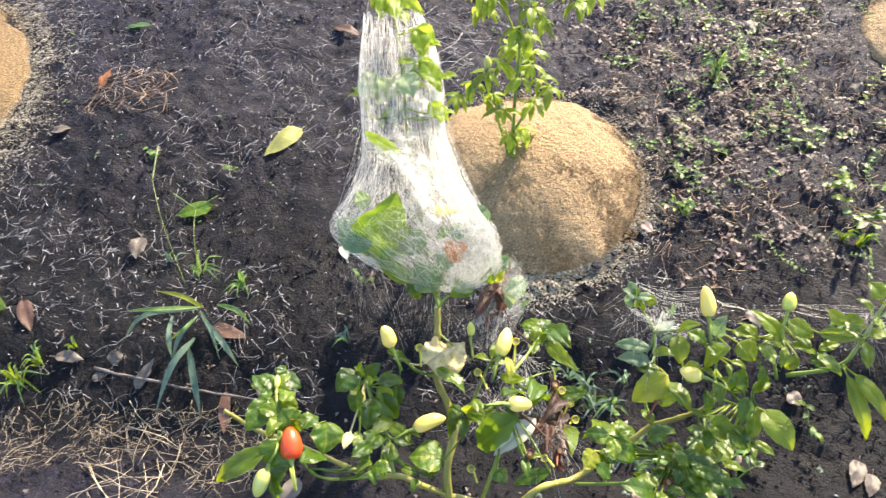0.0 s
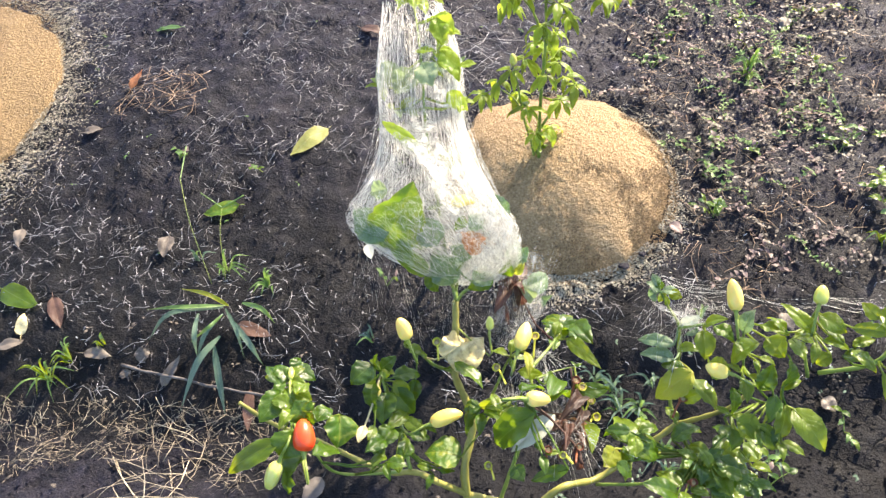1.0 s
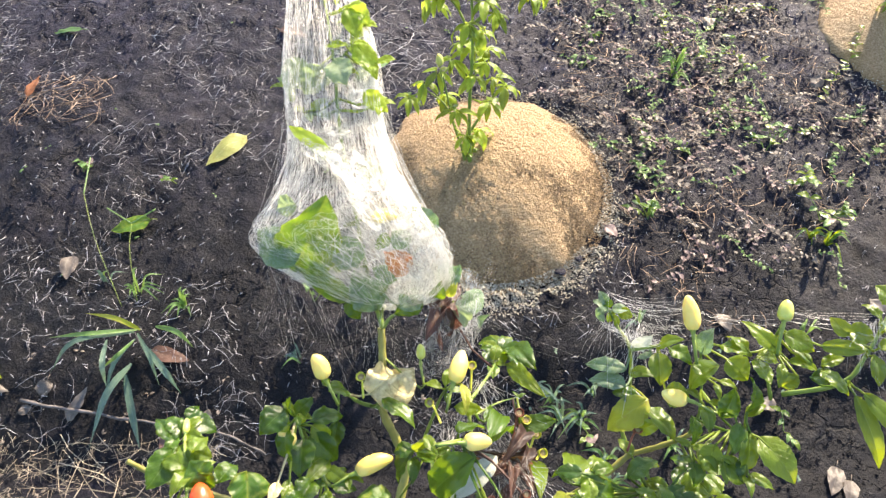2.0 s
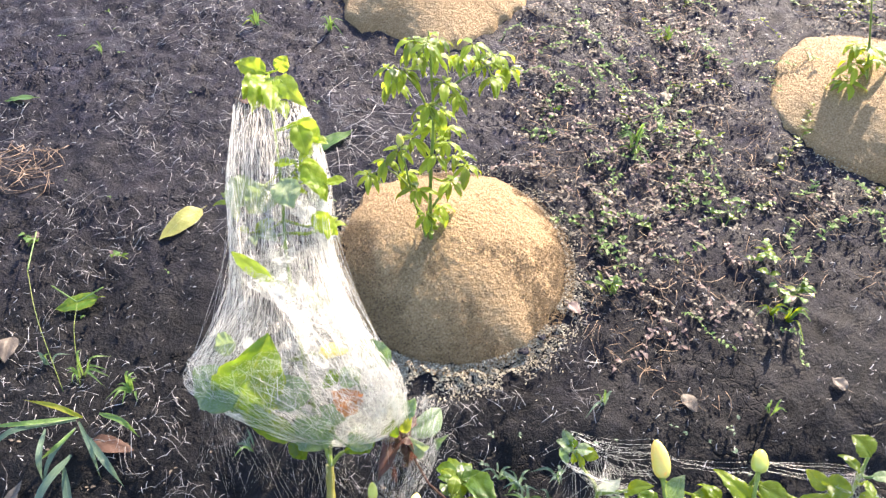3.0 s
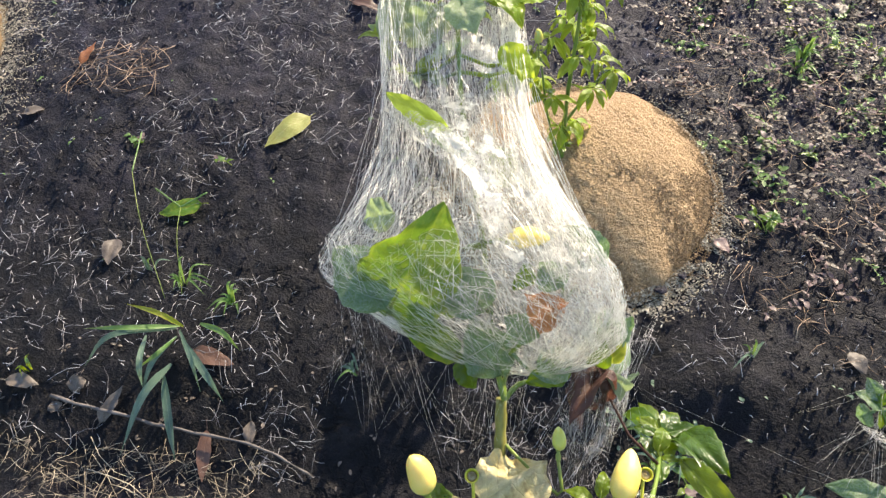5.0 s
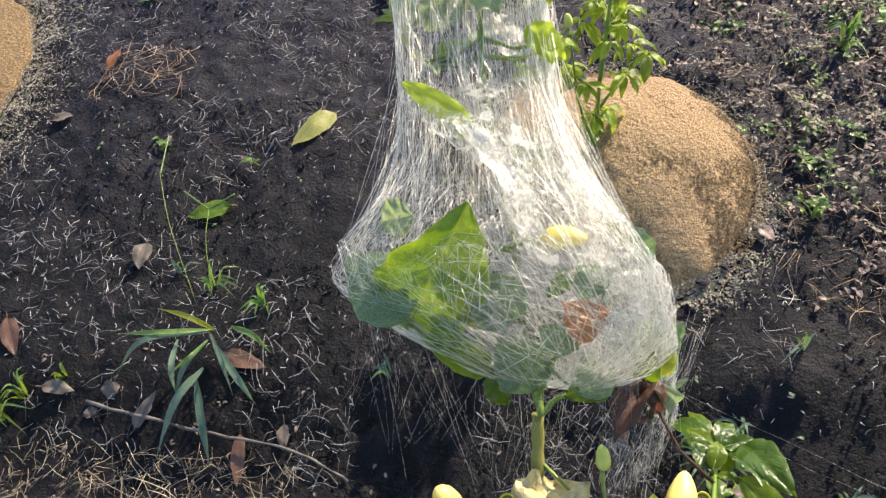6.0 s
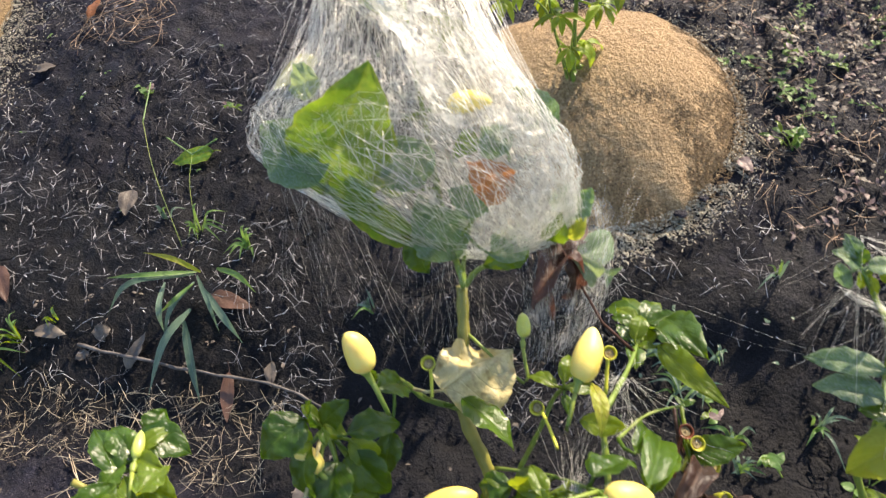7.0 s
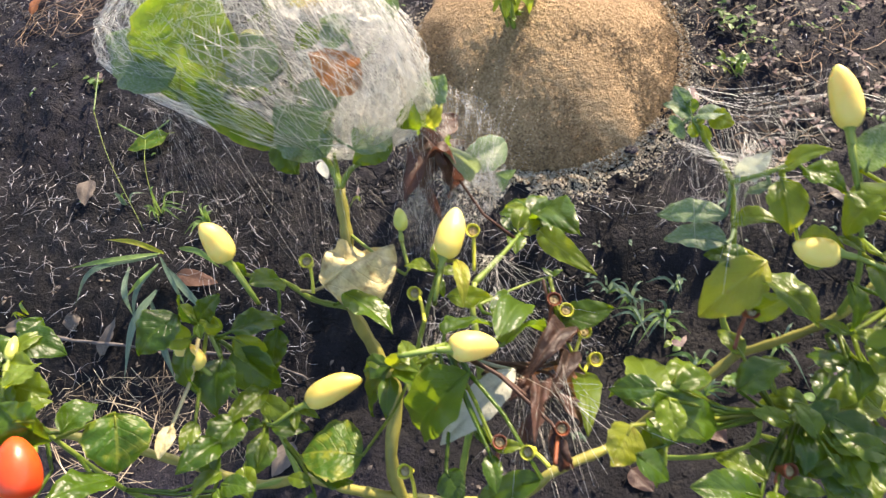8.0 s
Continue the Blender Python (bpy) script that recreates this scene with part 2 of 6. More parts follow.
TWIG = skin_material("dry_twig", (0.055, 0.047, 0.043), (0.15, 0.128, 0.115), 0.7)
POD = skin_material("cream_pod", (0.73, 0.56, 0.105), (0.80, 0.67, 0.21), 0.46, 0.4, 25)
PODG = skin_material("green_pod", (0.46, 0.50, 0.09), (0.58, 0.58, 0.17), 0.3, 0.5, 25)
PODR = skin_material("red_pod", (0.66, 0.045, 0.010), (0.72, 0.10, 0.015), 0.34, 0.2, 25)
CALYX = skin_material("calyx", (0.42, 0.44, 0.03), (0.62, 0.58, 0.06), 0.4)
CALYXR = skin_material("calyx_dead", (0.12, 0.028, 0.012), (0.24, 0.065, 0.02), 0.5)
STRAW = skin_material("dry_straw", (0.28, 0.23, 0.16), (0.60, 0.51, 0.37), 0.55, 0, 30, True)
BROWNED = skin_material("brown_straw", (0.19, 0.125, 0.085), (0.44, 0.31, 0.20), 0.6, 0, 30, True)
FIBRE = skin_material("pale_fibre", (0.22, 0.21, 0.215), (0.54, 0.525, 0.53), 0.55, 0, 30, True)
FINE = veil_material("silk_film_fine", 0.26, 26, 0.15)
SCAR = skin_material("fruit_scar", (0.20, 0.13, 0.05), (0.50, 0.40, 0.20), 0.7, 0, 200)
SILK = thread_material("silk", (0.97, 0.96, 0.92))
VEIL = veil_material("silk_film", 0.85, 30, 0.9)
MAT = veil_material("matted_silk", 1.0, 40, 2.2)
SLEEVE = veil_material("silk_film_sleeve", 0.46, 30, 0.35)
THIN = veil_material("silk_film_thin", 0.13, 34, 0.10)


# ---- ground ----
def smooth(a, c, v):
    v = min(1.0, max(0.0, (v - a) / (c - a)))
    return v * v * (3 - 2 * v)


def lie(x, y):
    """The lie of the land: a flat strip, a low step, then a bank that rises away."""
    bend = 0.03 * math.sin(2.3 * x + 0.6) + 0.02 * math.sin(6.1 * x)
    rise = min(max(0.0, y - 1.0), 2.6)
    return 0.09 + 0.10 * smooth(0.84 + bend, 1.10 + bend, y) + 0.29 * rise - 0.02 * rise * rise * 0.3


def terrain(x, y):
    z = lie(x, y)
    if -3 < x < 3 and -0.5 < y < 4:
        p = Vector((x, y, 0))
        z += 0.030 * noise.fractal(p * 4.0, 1.0, 2.0, 3) * 0.5 + 0.009 * noise.fractal(p * 17.0 + Vector((7, 0, 0)), 1.0, 2.0, 4)
        z += 0.007 * noise.fractal(p * 47.0, 1.0, 2.0, 3)
    return z


def spread(lo, hi, step, far):
    """Even steps from lo to hi, then ever wider ones out to far."""
    v, w = list(np.arange(lo, hi, step)), []
    a, c, s = lo, hi, step
    while c < far:
        s *= 1.35
        a, c = a - s, c + s
        v.append(c)
        w.append(a)
    return w[::-1] + v


def mesh(name, verts, faces, material, smooth_faces=True, uvs=None):
    me = bpy.data.meshes.new(name)
    me.from_pydata(verts, [], faces)
    me.materials.append(material)
    if smooth_faces:
        me.polygons.foreach_set("use_smooth", [True] * len(faces))
    if uvs is not None:
        layer = me.uv_layers.new(name="UVMap")
        idx = np.empty(len(me.loops), dtype=np.int32)
        me.loops.foreach_get("vertex_index", idx)
        layer.data.foreach_set("uv", np.asarray(uvs, dtype=np.float32)[idx].ravel())
    me.update()
    return me


def grid_faces(nx, ny, off=0):
    return [(off + j * nx + i, off + j * nx + i + 1, off + (j + 1) * nx + i + 1, off + (j + 1) * nx + i) for j in range(ny - 1) for i in range(nx - 1)]


gx, gy = spread(-1.75, 1.75, 0.0125, 300), spread(0.5, 2.75, 0.0125, 300)
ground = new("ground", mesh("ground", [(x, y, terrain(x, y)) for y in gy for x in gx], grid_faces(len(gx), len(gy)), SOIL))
tagged(ground, "dark cracked garden soil rising in a low bank", "ground", kind="structure")


# ---- parts ----
def thing(name, at, label, category, group="", kind=""):
    ob = new(name)
    ob.location = at
    ob["base"] = tuple(at)
    return tagged(ob, label, category, group, kind)


def part(name, me, parent, at, label=""):
    """One mesh under a thing or a part; its vertices count from the world point at."""
    ob = new(name, me)
    ob.parent = parent
    up, home = parent, Vector((0, 0, 0))
    while up:
        home += up.location
        up = up.parent
    ob.location = Vector(at) - home
    if label:
        ob["label"] = label
    return ob


def tube(points, radii, sides=7, verts=None, faces=None):
    """Verts and faces of a bent, tapered rod."""
    verts, faces = ([] if verts is None else verts), ([] if faces is None else faces)
    off, n = len(verts), len(points)
    pts = [Vector(p) for p in points]
    side = None
    for i, p in enumerate(pts):
        d = (pts[min(i + 1, n - 1)] - pts[max(i - 1, 0)])
        d = d.normalized() if d.length > 1e-9 else Vector((0, 0, 1))
        if side is None:
            side = d.orthogonal().normalized()
        side = (side - d * side.dot(d)).normalized()
        other = d.cross(side)
        for k in range(sides):
            a = 2 * math.pi * k / sides
            verts.append(p + radii[i] * (math.cos(a) * side + math.sin(a) * other))
    for i in range(n - 1):
        for k in range(sides):
            a, c = off + i * sides + k, off + i * sides + (k + 1) % sides
            faces.append((a, c, c + sides, a + sides))
    faces.append(tuple(off + k for k in range(sides))[::-1])
    faces.append(tuple(off + (n - 1) * sides + k for k in range(sides)))
    return verts, faces


def bend_line(points, steps=6):
    """A smooth line through a few points."""
    p = [Vector(q) for q in points]
    p = [2 * p[0] - p[1]] + p + [2 * p[-1] - p[-2]]
    out = []
    for i in range(1, len(p) - 2):
        a, c, d, e = p[i - 1:i + 3]
        for s in range(steps):
            t = s / steps
            out.append(0.5 * ((2 * c) + (d - a) * t + (2 * a - 5 * c + 4 * d - e) * t * t + (3 * c - a - 3 * d + e) * t ** 3))
    return out + [p[-2]]


def blade(base, tip, width, face, rng, shape=0.55, curl=0.12, fold=0.25, wave=0.06, nu=26, nv=13, stalk=None, stalk_r=0.0009):
    """Verts, faces and UVs of one leaf from base to tip, counted from base: keeled, quilted between its ribs, its rim turned down and its tip bent."""
    axis = Vector(tip) - Vector(base)
    length = max(axis.length, 1e-4)
    d = axis / length
    up = Vector(face)
    up = up - d * up.dot(d)
    up = up.normalized() if up.length > 1e-3 else d.orthogonal().normalized()
    across = d.cross(up)
    ph, twist, droop, uneven = rng.uniform(0, 6.28), rng.gauss(0, 0.30), rng.uniform(0.02, 0.16), rng.uniform(-0.10, 0.10)
    verts, uvs = [], []
    p0 = 0.32 + 0.42 * shape
    peak = (p0 / (p0 + 0.92)) ** p0 * (0.92 / (p0 + 0.92)) ** 0.92
    for i in range(nu):
        u = i / (nu - 1)
        w = width * 0.5 * max(0.02, u ** p0 * (1 - u) ** 0.92 / peak)
        lift = curl * length * (4 * u * (1 - u)) - droop * length * u ** 4
        turn = twist * (u - 0.3)
        a2, u2 = across * math.cos(turn) + up * math.sin(turn), up * math.cos(turn) - across * math.sin(turn)
        bend = 0.06 * length * math.sin(ph) * u * u * (1 - u)
        for j in range(nv):
            v = 2 * j / (nv - 1) - 1
            s = abs(v)
            rim = w * (1 + uneven * v) * (1 + 0.035 * math.sin(ph * 3 + 26 * u) + 0.025 * math.sin(ph + 47 * u + 3 * v))
            h = fold * w * (s ** 0.8 - 0.55 * s ** 3)
            h += wave * width * 0.75 * (math.sin(ph + 9 * u + 2.5 * v) + 0.6 * math.sin(2 * ph + 21 * u - 3 * v)) * s
            h -= 0.030 * width * math.sin(math.pi * u) * max(0.0, math.sin(38 * (u - 0.4 * s))) ** 2 * min(1.0, 4 * s) * (1.15 - s)
            h -= 0.022 * width * math.exp(-(v / 0.14) ** 2)
            verts.append(d * (u * length) + a2 * (v * rim + bend) + u2 * h + up * lift)
            uvs.append((u, 0.5 + 0.5 * v))
    faces = grid_faces(nv, nu)
    if stalk is not None:
        n0 = len(verts)
        s = Vector(stalk) - Vector(base)
        midp = s * 0.5 + up * (-0.12 * s.length)
        tube([s, midp, Vector((0, 0, 0)), d * length * 0.25 + up * curl * length * 0.7], [stalk_r * 1.2, stalk_r, stalk_r * 0.9, stalk_r * 0.4], 5, verts, faces)
        uvs += [(0.5, 0.5)] * (len(verts) - n0)
    return verts, faces, uvs


# ---- husk mounds ----
def mound_height(r, h):
    return h * max(0.0, 1 - r ** 1.75) if r < 1.0 else 0.0


def husk_mound(cx, cy, rx, ry, h, seed, label, material):
    """A heap of rice husks: an uneven dome whose rim thins out onto the soil."""
    rng = random.Random(seed)
    verts, nr, na = [], 64, 190
    for i in range(nr):
        for k in range(na):
            a = 2 * math.pi * k / na
            wob = 1 + 0.16 * noise.noise(Vector((math.cos(a) * 1.6 + seed, math.sin(a) * 1.6, 0.3))) 
            r = 1.06 * i / (nr - 1)
            wob = 1 + (wob - 1) * min(1, r) ** 2 + 0.07 * noise.noise(Vector((math.cos(a) * 7, math.sin(a) * 6, seed))) * min(1, r) ** 9
            x, y = cx + rx * wob * r * math.cos(a), cy + ry * wob * r * math.sin(a)
            p = Vector((x, y, 0))
            z = lie(x, y) + mound_height(r, h) + 0.004 * noise.fractal(p * 9, 1, 2, 4) + 0.0018 * noise.fractal(p * 42, 1, 2, 3) + 0.0022 * noise.noise(p * 130)
            z = z - 0.05 * smooth(0.93, 1.06, r) + 0.006
            verts.append((x - cx, y - cy, z))
    faces = [(i * na + k, i * na + (k + 1) % na, (i + 1) * na + (k + 1) % na, (i + 1) * na + k) for i in range(nr - 1) for k in range(na)]
    ob = new("husk_mound", mesh("husk_mound", verts, faces, material))
    ob.location = (cx, cy, 0)
    tagged(ob, label, "husk mound", "husk mounds")
    return ob


MOUNDS = (
    (0.200, 1.472, 0.288, 0.278, 0.139, 3, "golden-brown heap of rice husks round a chili stem"),
    (1.440, 1.950, 0.310, 0.300, 0.11, 5, "pale heap of rice husks on the dark soil"),
    (0.180, 2.520, 0.310, 0.290, 0.11, 8, "sunlit heap of rice husks far up the bank"),
    (-1.610, 1.780, 0.350, 0.440, 0.045, 11, "golden spread heap of rice husks on bare soil"),
)
for m in MOUNDS:
    husk_mound(*m, HUSK_GOLD if m[0] < -1 else HUSK)


def surface(x, y):
    """The top of soil or heap at a place."""
    z = terrain(x, y)
    for cx, cy, rx, ry, h, *_ in MOUNDS:
        r = math.hypot((x - cx) / rx, (y - cy) / ry)
        if r < 1:
            z = max(z, lie(x, y) + mound_height(r, h))
    return z


# ---- chili plants ----
def lathe(d, profile, sides=18):
    """A turned shape along d: pairs of height and radius."""
    side = d.orthogonal().normalized()
    other = d.cross(side)
    v = [d * h + r * (math.cos(2 * math.pi * k / sides) * side + math.sin(2 * math.pi * k / sides) * other) for h, r in profile for k in range(sides)]
    f = [(i * sides + k, i * sides + (k + 1) % sides, (i + 1) * sides + (k + 1) % sides, (i + 1) * sides + k) for i in range(len(profile) - 1) for k in range(sides)]
    return v, f


class Plant:
    def __init__(self, name, at, label, category, seed, group="", fine=(26, 13)):
        self.ob, self.rng, self.line, self.fine = thing(name, at, label, category, group), random.Random(seed), [], fine

    def stem(self, points, r0, r1, name="branch", material=None, wild=0.0):
        pts = bend_line(points)
        n = len(pts)
        radii = [r0 + (r1 - r0) * i / (n - 1) for i in range(n)]
        radii = [r * (1 + 0.12 * math.sin(i * 2.1)) for i, r in enumerate(radii)]
        self.line += pts
        at = Vector(points[0])
        v, f = tube([p - at for p in pts], radii, 8)
        return part(name, mesh(name, v, f, material or STEM), self.ob, at)

    def near(self, p):
        p = Vector(p)
        return min(self.line, key=lambda q: (q - p).length_squared) if self.line else p

    def leaf(self, base, tip, width, kind="green", face=None, curl=None, fold=None, wave=None, reach=0.11, shape=None):
        g = self.rng
        base, tip = Vector(base), Vector(tip)
        if kind in ("white", "yellow", "bright", "lime") and face is None:
            face = (g.uniform(-.4, .5), g.uniform(-0.7, 0.3), g.uniform(0.5, 0.9))
        f = Vector(face) if face else Vector((g.uniform(-.35, .5), g.uniform(-.5, .4), 0.9))
        if kind == "brown" and curl is None:
            curl, fold, wave = g.uniform(0.15, 0.4), g.uniform(0.7, 1.3), g.uniform(0.16, 0.3)
        q = self.near(base)
        far = (q - base).length
        v, fc, uv = blade(base, tip, width, f, g, shape or g.uniform(0.58, 0.76), g.uniform(0.03, 0.16) if curl is None else curl, g.uniform(0.08, 0.45) if fold is None else fold,
                          g.uniform(0.03, 0.085) if wave is None else wave, *self.fine, stalk=q if 0.002 < far < reach else None)
        return part("leaf", mesh("leaf", v, fc, LEAF[kind], uvs=uv), self.ob, base, {"brown": "dead brown leaf", "orange": "rust-coloured dead leaf", "dry": "curled withered leaf", "white": "leaf coated in white silk", "yellow": "yellowing leaf"}.get(kind, ""))

    def sprig(self, at, count, size, kinds, droop=0.5, spread_=1.0, slim=0.5):
        """A tuft of small leaves round a shoot's end."""
        g, at = self.rng, Vector(at)
        for i in range(count):
            a = 2.4 * i + g.uniform(-.5, .5)
            d = Vector((math.cos(a), math.sin(a), g.uniform(-droop, 0.5 - 0.5 * droop))).normalized()
            b = at + d * size * 0.18 * spread_
            s = size * g.uniform(0.6, 1.15)
            self.leaf(b, b + d * s, s * g.uniform(0.84, 1.2) * slim, g.choice(kinds), face=(d.x * 0.6 + 0.1, d.y * 0.6 - 0.1, 0.8), curl=g.uniform(0.02, 0.2))

    def pod(self, base, tip, width, material, lean=0.24):
        """A blunt chili pod with its green cap and stalk."""
        base, tip = Vector(base), Vector(tip)
        d, length = (tip - base).normalized(), (tip - base).length
        side = d.orthogonal().normalized()
        n, sides = 18, 16
        pts, rad = [], []
        for i in range(n):
            u = (1 - math.cos(math.pi * i / (n - 1))) / 2
            pts.append(d * (u * length) + side * (lean * length * u * (1 - u)))
            rad.append(max(0.0006, width * 0.53 * (1 - abs(2 * u ** 0.86 - 1) ** 2.4) ** 0.55 * (1.10 - 0.26 * u)))
        v, f = tube(pts, rad, sides)
        for i, p in enumerate(v):
            v[i] = p + 0.05 * width * noise.noise_vector(p * 70 + base * 50)
        ob = part("pod", mesh("pod", v, f, material), self.ob, base, "ripe red chili pod" if material is PODR else "waxy cream-yellow chili pod")
        q = self.near(base)
        back = base - d * 0.012
        v, f = lathe(d, ((-0.006, 0.0012), (-0.003, 0.0016), (-0.0014, width * 0.12), (0.0002, width * 0.20), (0.0018, width * 0.25), (0.0024, width * 0.25)))
        if (q - base).length < 0.09:
            tube(bend_line([back - base + d * 0.006, back - base - d * 0.01 + Vector((0, 0, -0.004)), q - base], 3), [0.0010] * 7, 6, v, f)
        part("calyx", mesh("calyx", v, f, STEM), ob, base)
        return ob

    def cap(self, at, root, size=0.009, dead=False):
        """An empty fruit cap: a shallow cup on a stalk, the pod gone."""
        at, root = Vector(at), Vector(root)
        d = (at - root).normalized()
        d = (d * 0.5 + Vector((0, -0.75, 0.65))).normalized()
        r = size * 0.5
        v, f = lathe(d, ((-0.008, 0.0012), (-0.006, r * 0.5), (-0.003, r * 0.80), (0.0, r * 1.0), (0.0009, r * 1.03), (0.0011, r * 0.97), (0.0007, r * 0.86), (-0.0006, r * 0.76), (-0.0022, r * 0.68), (-0.0024, r * 0.1)))
        tube(bend_line([d * -0.005, (root - at) * 0.45 - d * 0.004, root - at], 3), [0.0009] * 7, 6, v, f)
        ob = part("fruit_cap", mesh("fruit_cap", v, f, CALYXR if dead else CALYX), self.ob, at, "dried red-brown fruit cap" if dead else "empty yellow fruit cap")
        v, f = lathe(d, ((-0.0018, r * 0.70), (-0.0004, r * 0.62), (0.0, r * 0.52), (-0.0007, r * 0.40), (-0.0003, r * 0.26), (0.0002, r * 0.06)))
        part("seed_scar", mesh("seed_scar", v, f, SCAR), ob, at)
        return ob


chili = Plant("chili_plant", (0.115, 0.330, 0.05), "chili plant with cream pods, its top wrapped in white silk", "chili plant", 4)
chili.stem([(0.115, 0.330, 0.050), (0.110, 0.335, 0.350), (0.100, 0.350, 0.580), (0.061, 0.395, 0.786), (0.067, 0.435, 0.839), (0.062, 0.446, 0.868), (0.050, 0.468, 0.885), (0.051, 0.496, 0.912), (0.051, 0.514, 0.936)], 0.0046, 0.0034, "stem", BARK)
chili.stem([(0.053, 0.511, 0.939), (0.049, 0.519, 0.951), (0.048, 0.515, 0.962)], 0.0020, 0.0015, "branch")
chili.stem([(0.053, 0.511, 0.939), (0.052, 0.518, 0.946), (0.055, 0.516, 0.961)], 0.0018, 0.0011, "branch")
chili.stem([(0.053, 0.512, 0.939), (0.060, 0.516, 0.947), (0.068, 0.516, 0.952)], 0.0018, 0.0011, "branch")
chili.stem([(0.092, 0.404, 0.751), (0.103, 0.400, 0.815), (0.114, 0.411, 0.854), (0.124, 0.411, 0.899), (0.123, 0.438, 0.919), (0.125, 0.449, 0.922)], 0.0022, 0.0014, "branch")
chili.stem([(0.125, 0.449, 0.922), (0.141, 0.489, 0.899), (0.155, 0.535, 0.870)], 0.0016, 0.0009, "branch")
chili.stem([(0.128, 0.427, 0.933), (0.146, 0.453, 0.910), (0.166, 0.459, 0.910)], 0.0008, 0.0005, "branch")
chili.stem([(0.061, 0.395, 0.786), (0.036, 0.392, 0.811), (0.015, 0.394, 0.825), (-0.012, 0.389, 0.832), (-0.034, 0.393, 0.842), (-0.069, 0.398, 0.864), (-0.093, 0.399, 0.881), (-0.113, 0.399, 0.896), (-0.136, 0.402, 0.921)], 0.0033, 0.0019, "branch", BARK)
chili.stem([(0.010, 0.394, 0.826), (0.005, 0.408, 0.848), (-0.000, 0.423, 0.873), (-0.009, 0.434, 0.902), (-0.010, 0.430, 0.920), (-0.008, 0.423, 0.943)], 0.0020, 0.0011, "branch")
chili.stem([(0.050, 0.468, 0.885), (0.031, 0.467, 0.897), (0.019, 0.467, 0.916), (0.011, 0.451, 0.944), (0.017, 0.438, 0.968)], 0.0018, 0.0010, "branch")
chili.stem([(0.068, 0.444, 0.864), (0.096, 0.426, 0.896), (0.116, 0.392, 0.955)], 0.0010, 0.0007, "branch")
chili.stem([(0.081, 0.448, 0.856), (0.093, 0.457, 0.887), (0.101, 0.467, 0.903), (0.111, 0.456, 0.934)], 0.0015, 0.0009, "branch")
chili.stem([(0.061, 0.395, 0.784), (0.123, 0.402, 0.755), (0.155, 0.411, 0.777), (0.191, 0.436, 0.750), (0.217, 0.445, 0.769), (0.237, 0.430, 0.833), (0.258, 0.437, 0.854)], 0.0037, 0.0027, "branch", BARK)
chili.stem([(0.258, 0.437, 0.854), (0.277, 0.429, 0.879), (0.297, 0.428, 0.897), (0.312, 0.434, 0.914)], 0.0025, 0.0018, "branch", BARK)
chili.stem([(0.258, 0.437, 0.854), (0.250, 0.447, 0.878), (0.253, 0.454, 0.906), (0.253, 0.475, 0.945), (0.240, 0.480, 0.970)], 0.0020, 0.0011, "branch")
chili.stem([(0.249, 0.466, 0.957), (0.267, 0.460, 0.969), (0.274, 0.457, 0.977)], 0.0014, 0.0008, "branch")
chili.stem([(0.240, 0.480, 0.970), (0.235, 0.486, 0.978), (0.230, 0.491, 0.986)], 0.0011, 0.0007, "branch")
chili.stem([(0.297, 0.428, 0.897), (0.301, 0.433, 0.925), (0.299, 0.457, 0.966), (0.287, 0.455, 0.992)], 0.0015, 0.0009, "branch")
chili.stem([(0.192, 0.431, 0.748), (0.232, 0.397, 0.816), (0.250, 0.381, 0.864), (0.252, 0.383, 0.889), (0.265, 0.374, 0.907)], 0.0016, 0.0009, "branch")
chili.stem([(0.350, 0.430, 0.939), (0.341, 0.441, 0.975), (0.340, 0.439, 1.016)], 0.0015, 0.0009, "branch")
chili.stem([(0.357, 0.430, 0.945), (0.385, 0.417, 0.975), (0.401, 0.428, 0.992), (0.420, 0.450, 1.015)], 0.0020, 0.0012, "branch")
chili.stem([(0.011, 0.396, 0.826), (-0.018, 0.383, 0.840), (-0.054, 0.369, 0.867), (-0.068, 0.372, 0.916), (-0.079, 0.381, 0.950), (-0.076, 0.393, 0.969)], 0.0015, 0.0009, "branch")
chili.stem([(0.291, 0.422, 0.890), (0.310, 0.412, 0.926), (0.322, 0.396, 0.947)], 0.0009, 0.0006, "branch")
chili.stem([(0.036, 0.519, 0.961), (0.015, 0.517, 0.980), (-0.005, 0.508, 1.014)], 0.0015, 0.0011, "branch")
chili.stem([(0.047, 0.515, 0.964), (0.040, 0.539, 1.031), (0.026, 0.602, 1.073), (0.020, 0.654, 1.107), (0.012, 0.700, 1.138), (0.001, 0.763, 1.151)], 0.0016, 0.0009, "branch")
chili.stem([(0.047, 0.515, 0.964), (0.073, 0.517, 1.003), (0.094, 0.541, 1.013)], 0.0012, 0.0008, "branch")
chili.stem([(0.020, 0.654, 1.107), (0.038, 0.671, 1.119)], 0.0011, 0.0007, "branch")
chili.leaf((-0.064, 0.373, 0.978), (-0.059, 0.390, 0.972), 0.013, "bright")
chili.leaf((-0.053, 0.359, 0.967), (-0.064, 0.366, 0.978), 0.022, "green")
chili.leaf((-0.050, 0.364, 0.954), (-0.042, 0.381, 0.949), 0.016, "green")
chili.leaf((-0.036, 0.378, 0.943), (-0.034, 0.355, 0.930), 0.029, "mottled")
chili.leaf((-0.035, 0.353, 0.930), (-0.047, 0.336, 0.953), 0.018, "green")
chili.leaf((-0.017, 0.379, 0.926), (-0.021, 0.364, 0.924), 0.009, "dry")
chili.leaf((-0.011, 0.385, 0.917), (-0.014, 0.370, 0.919), 0.009, "bright")
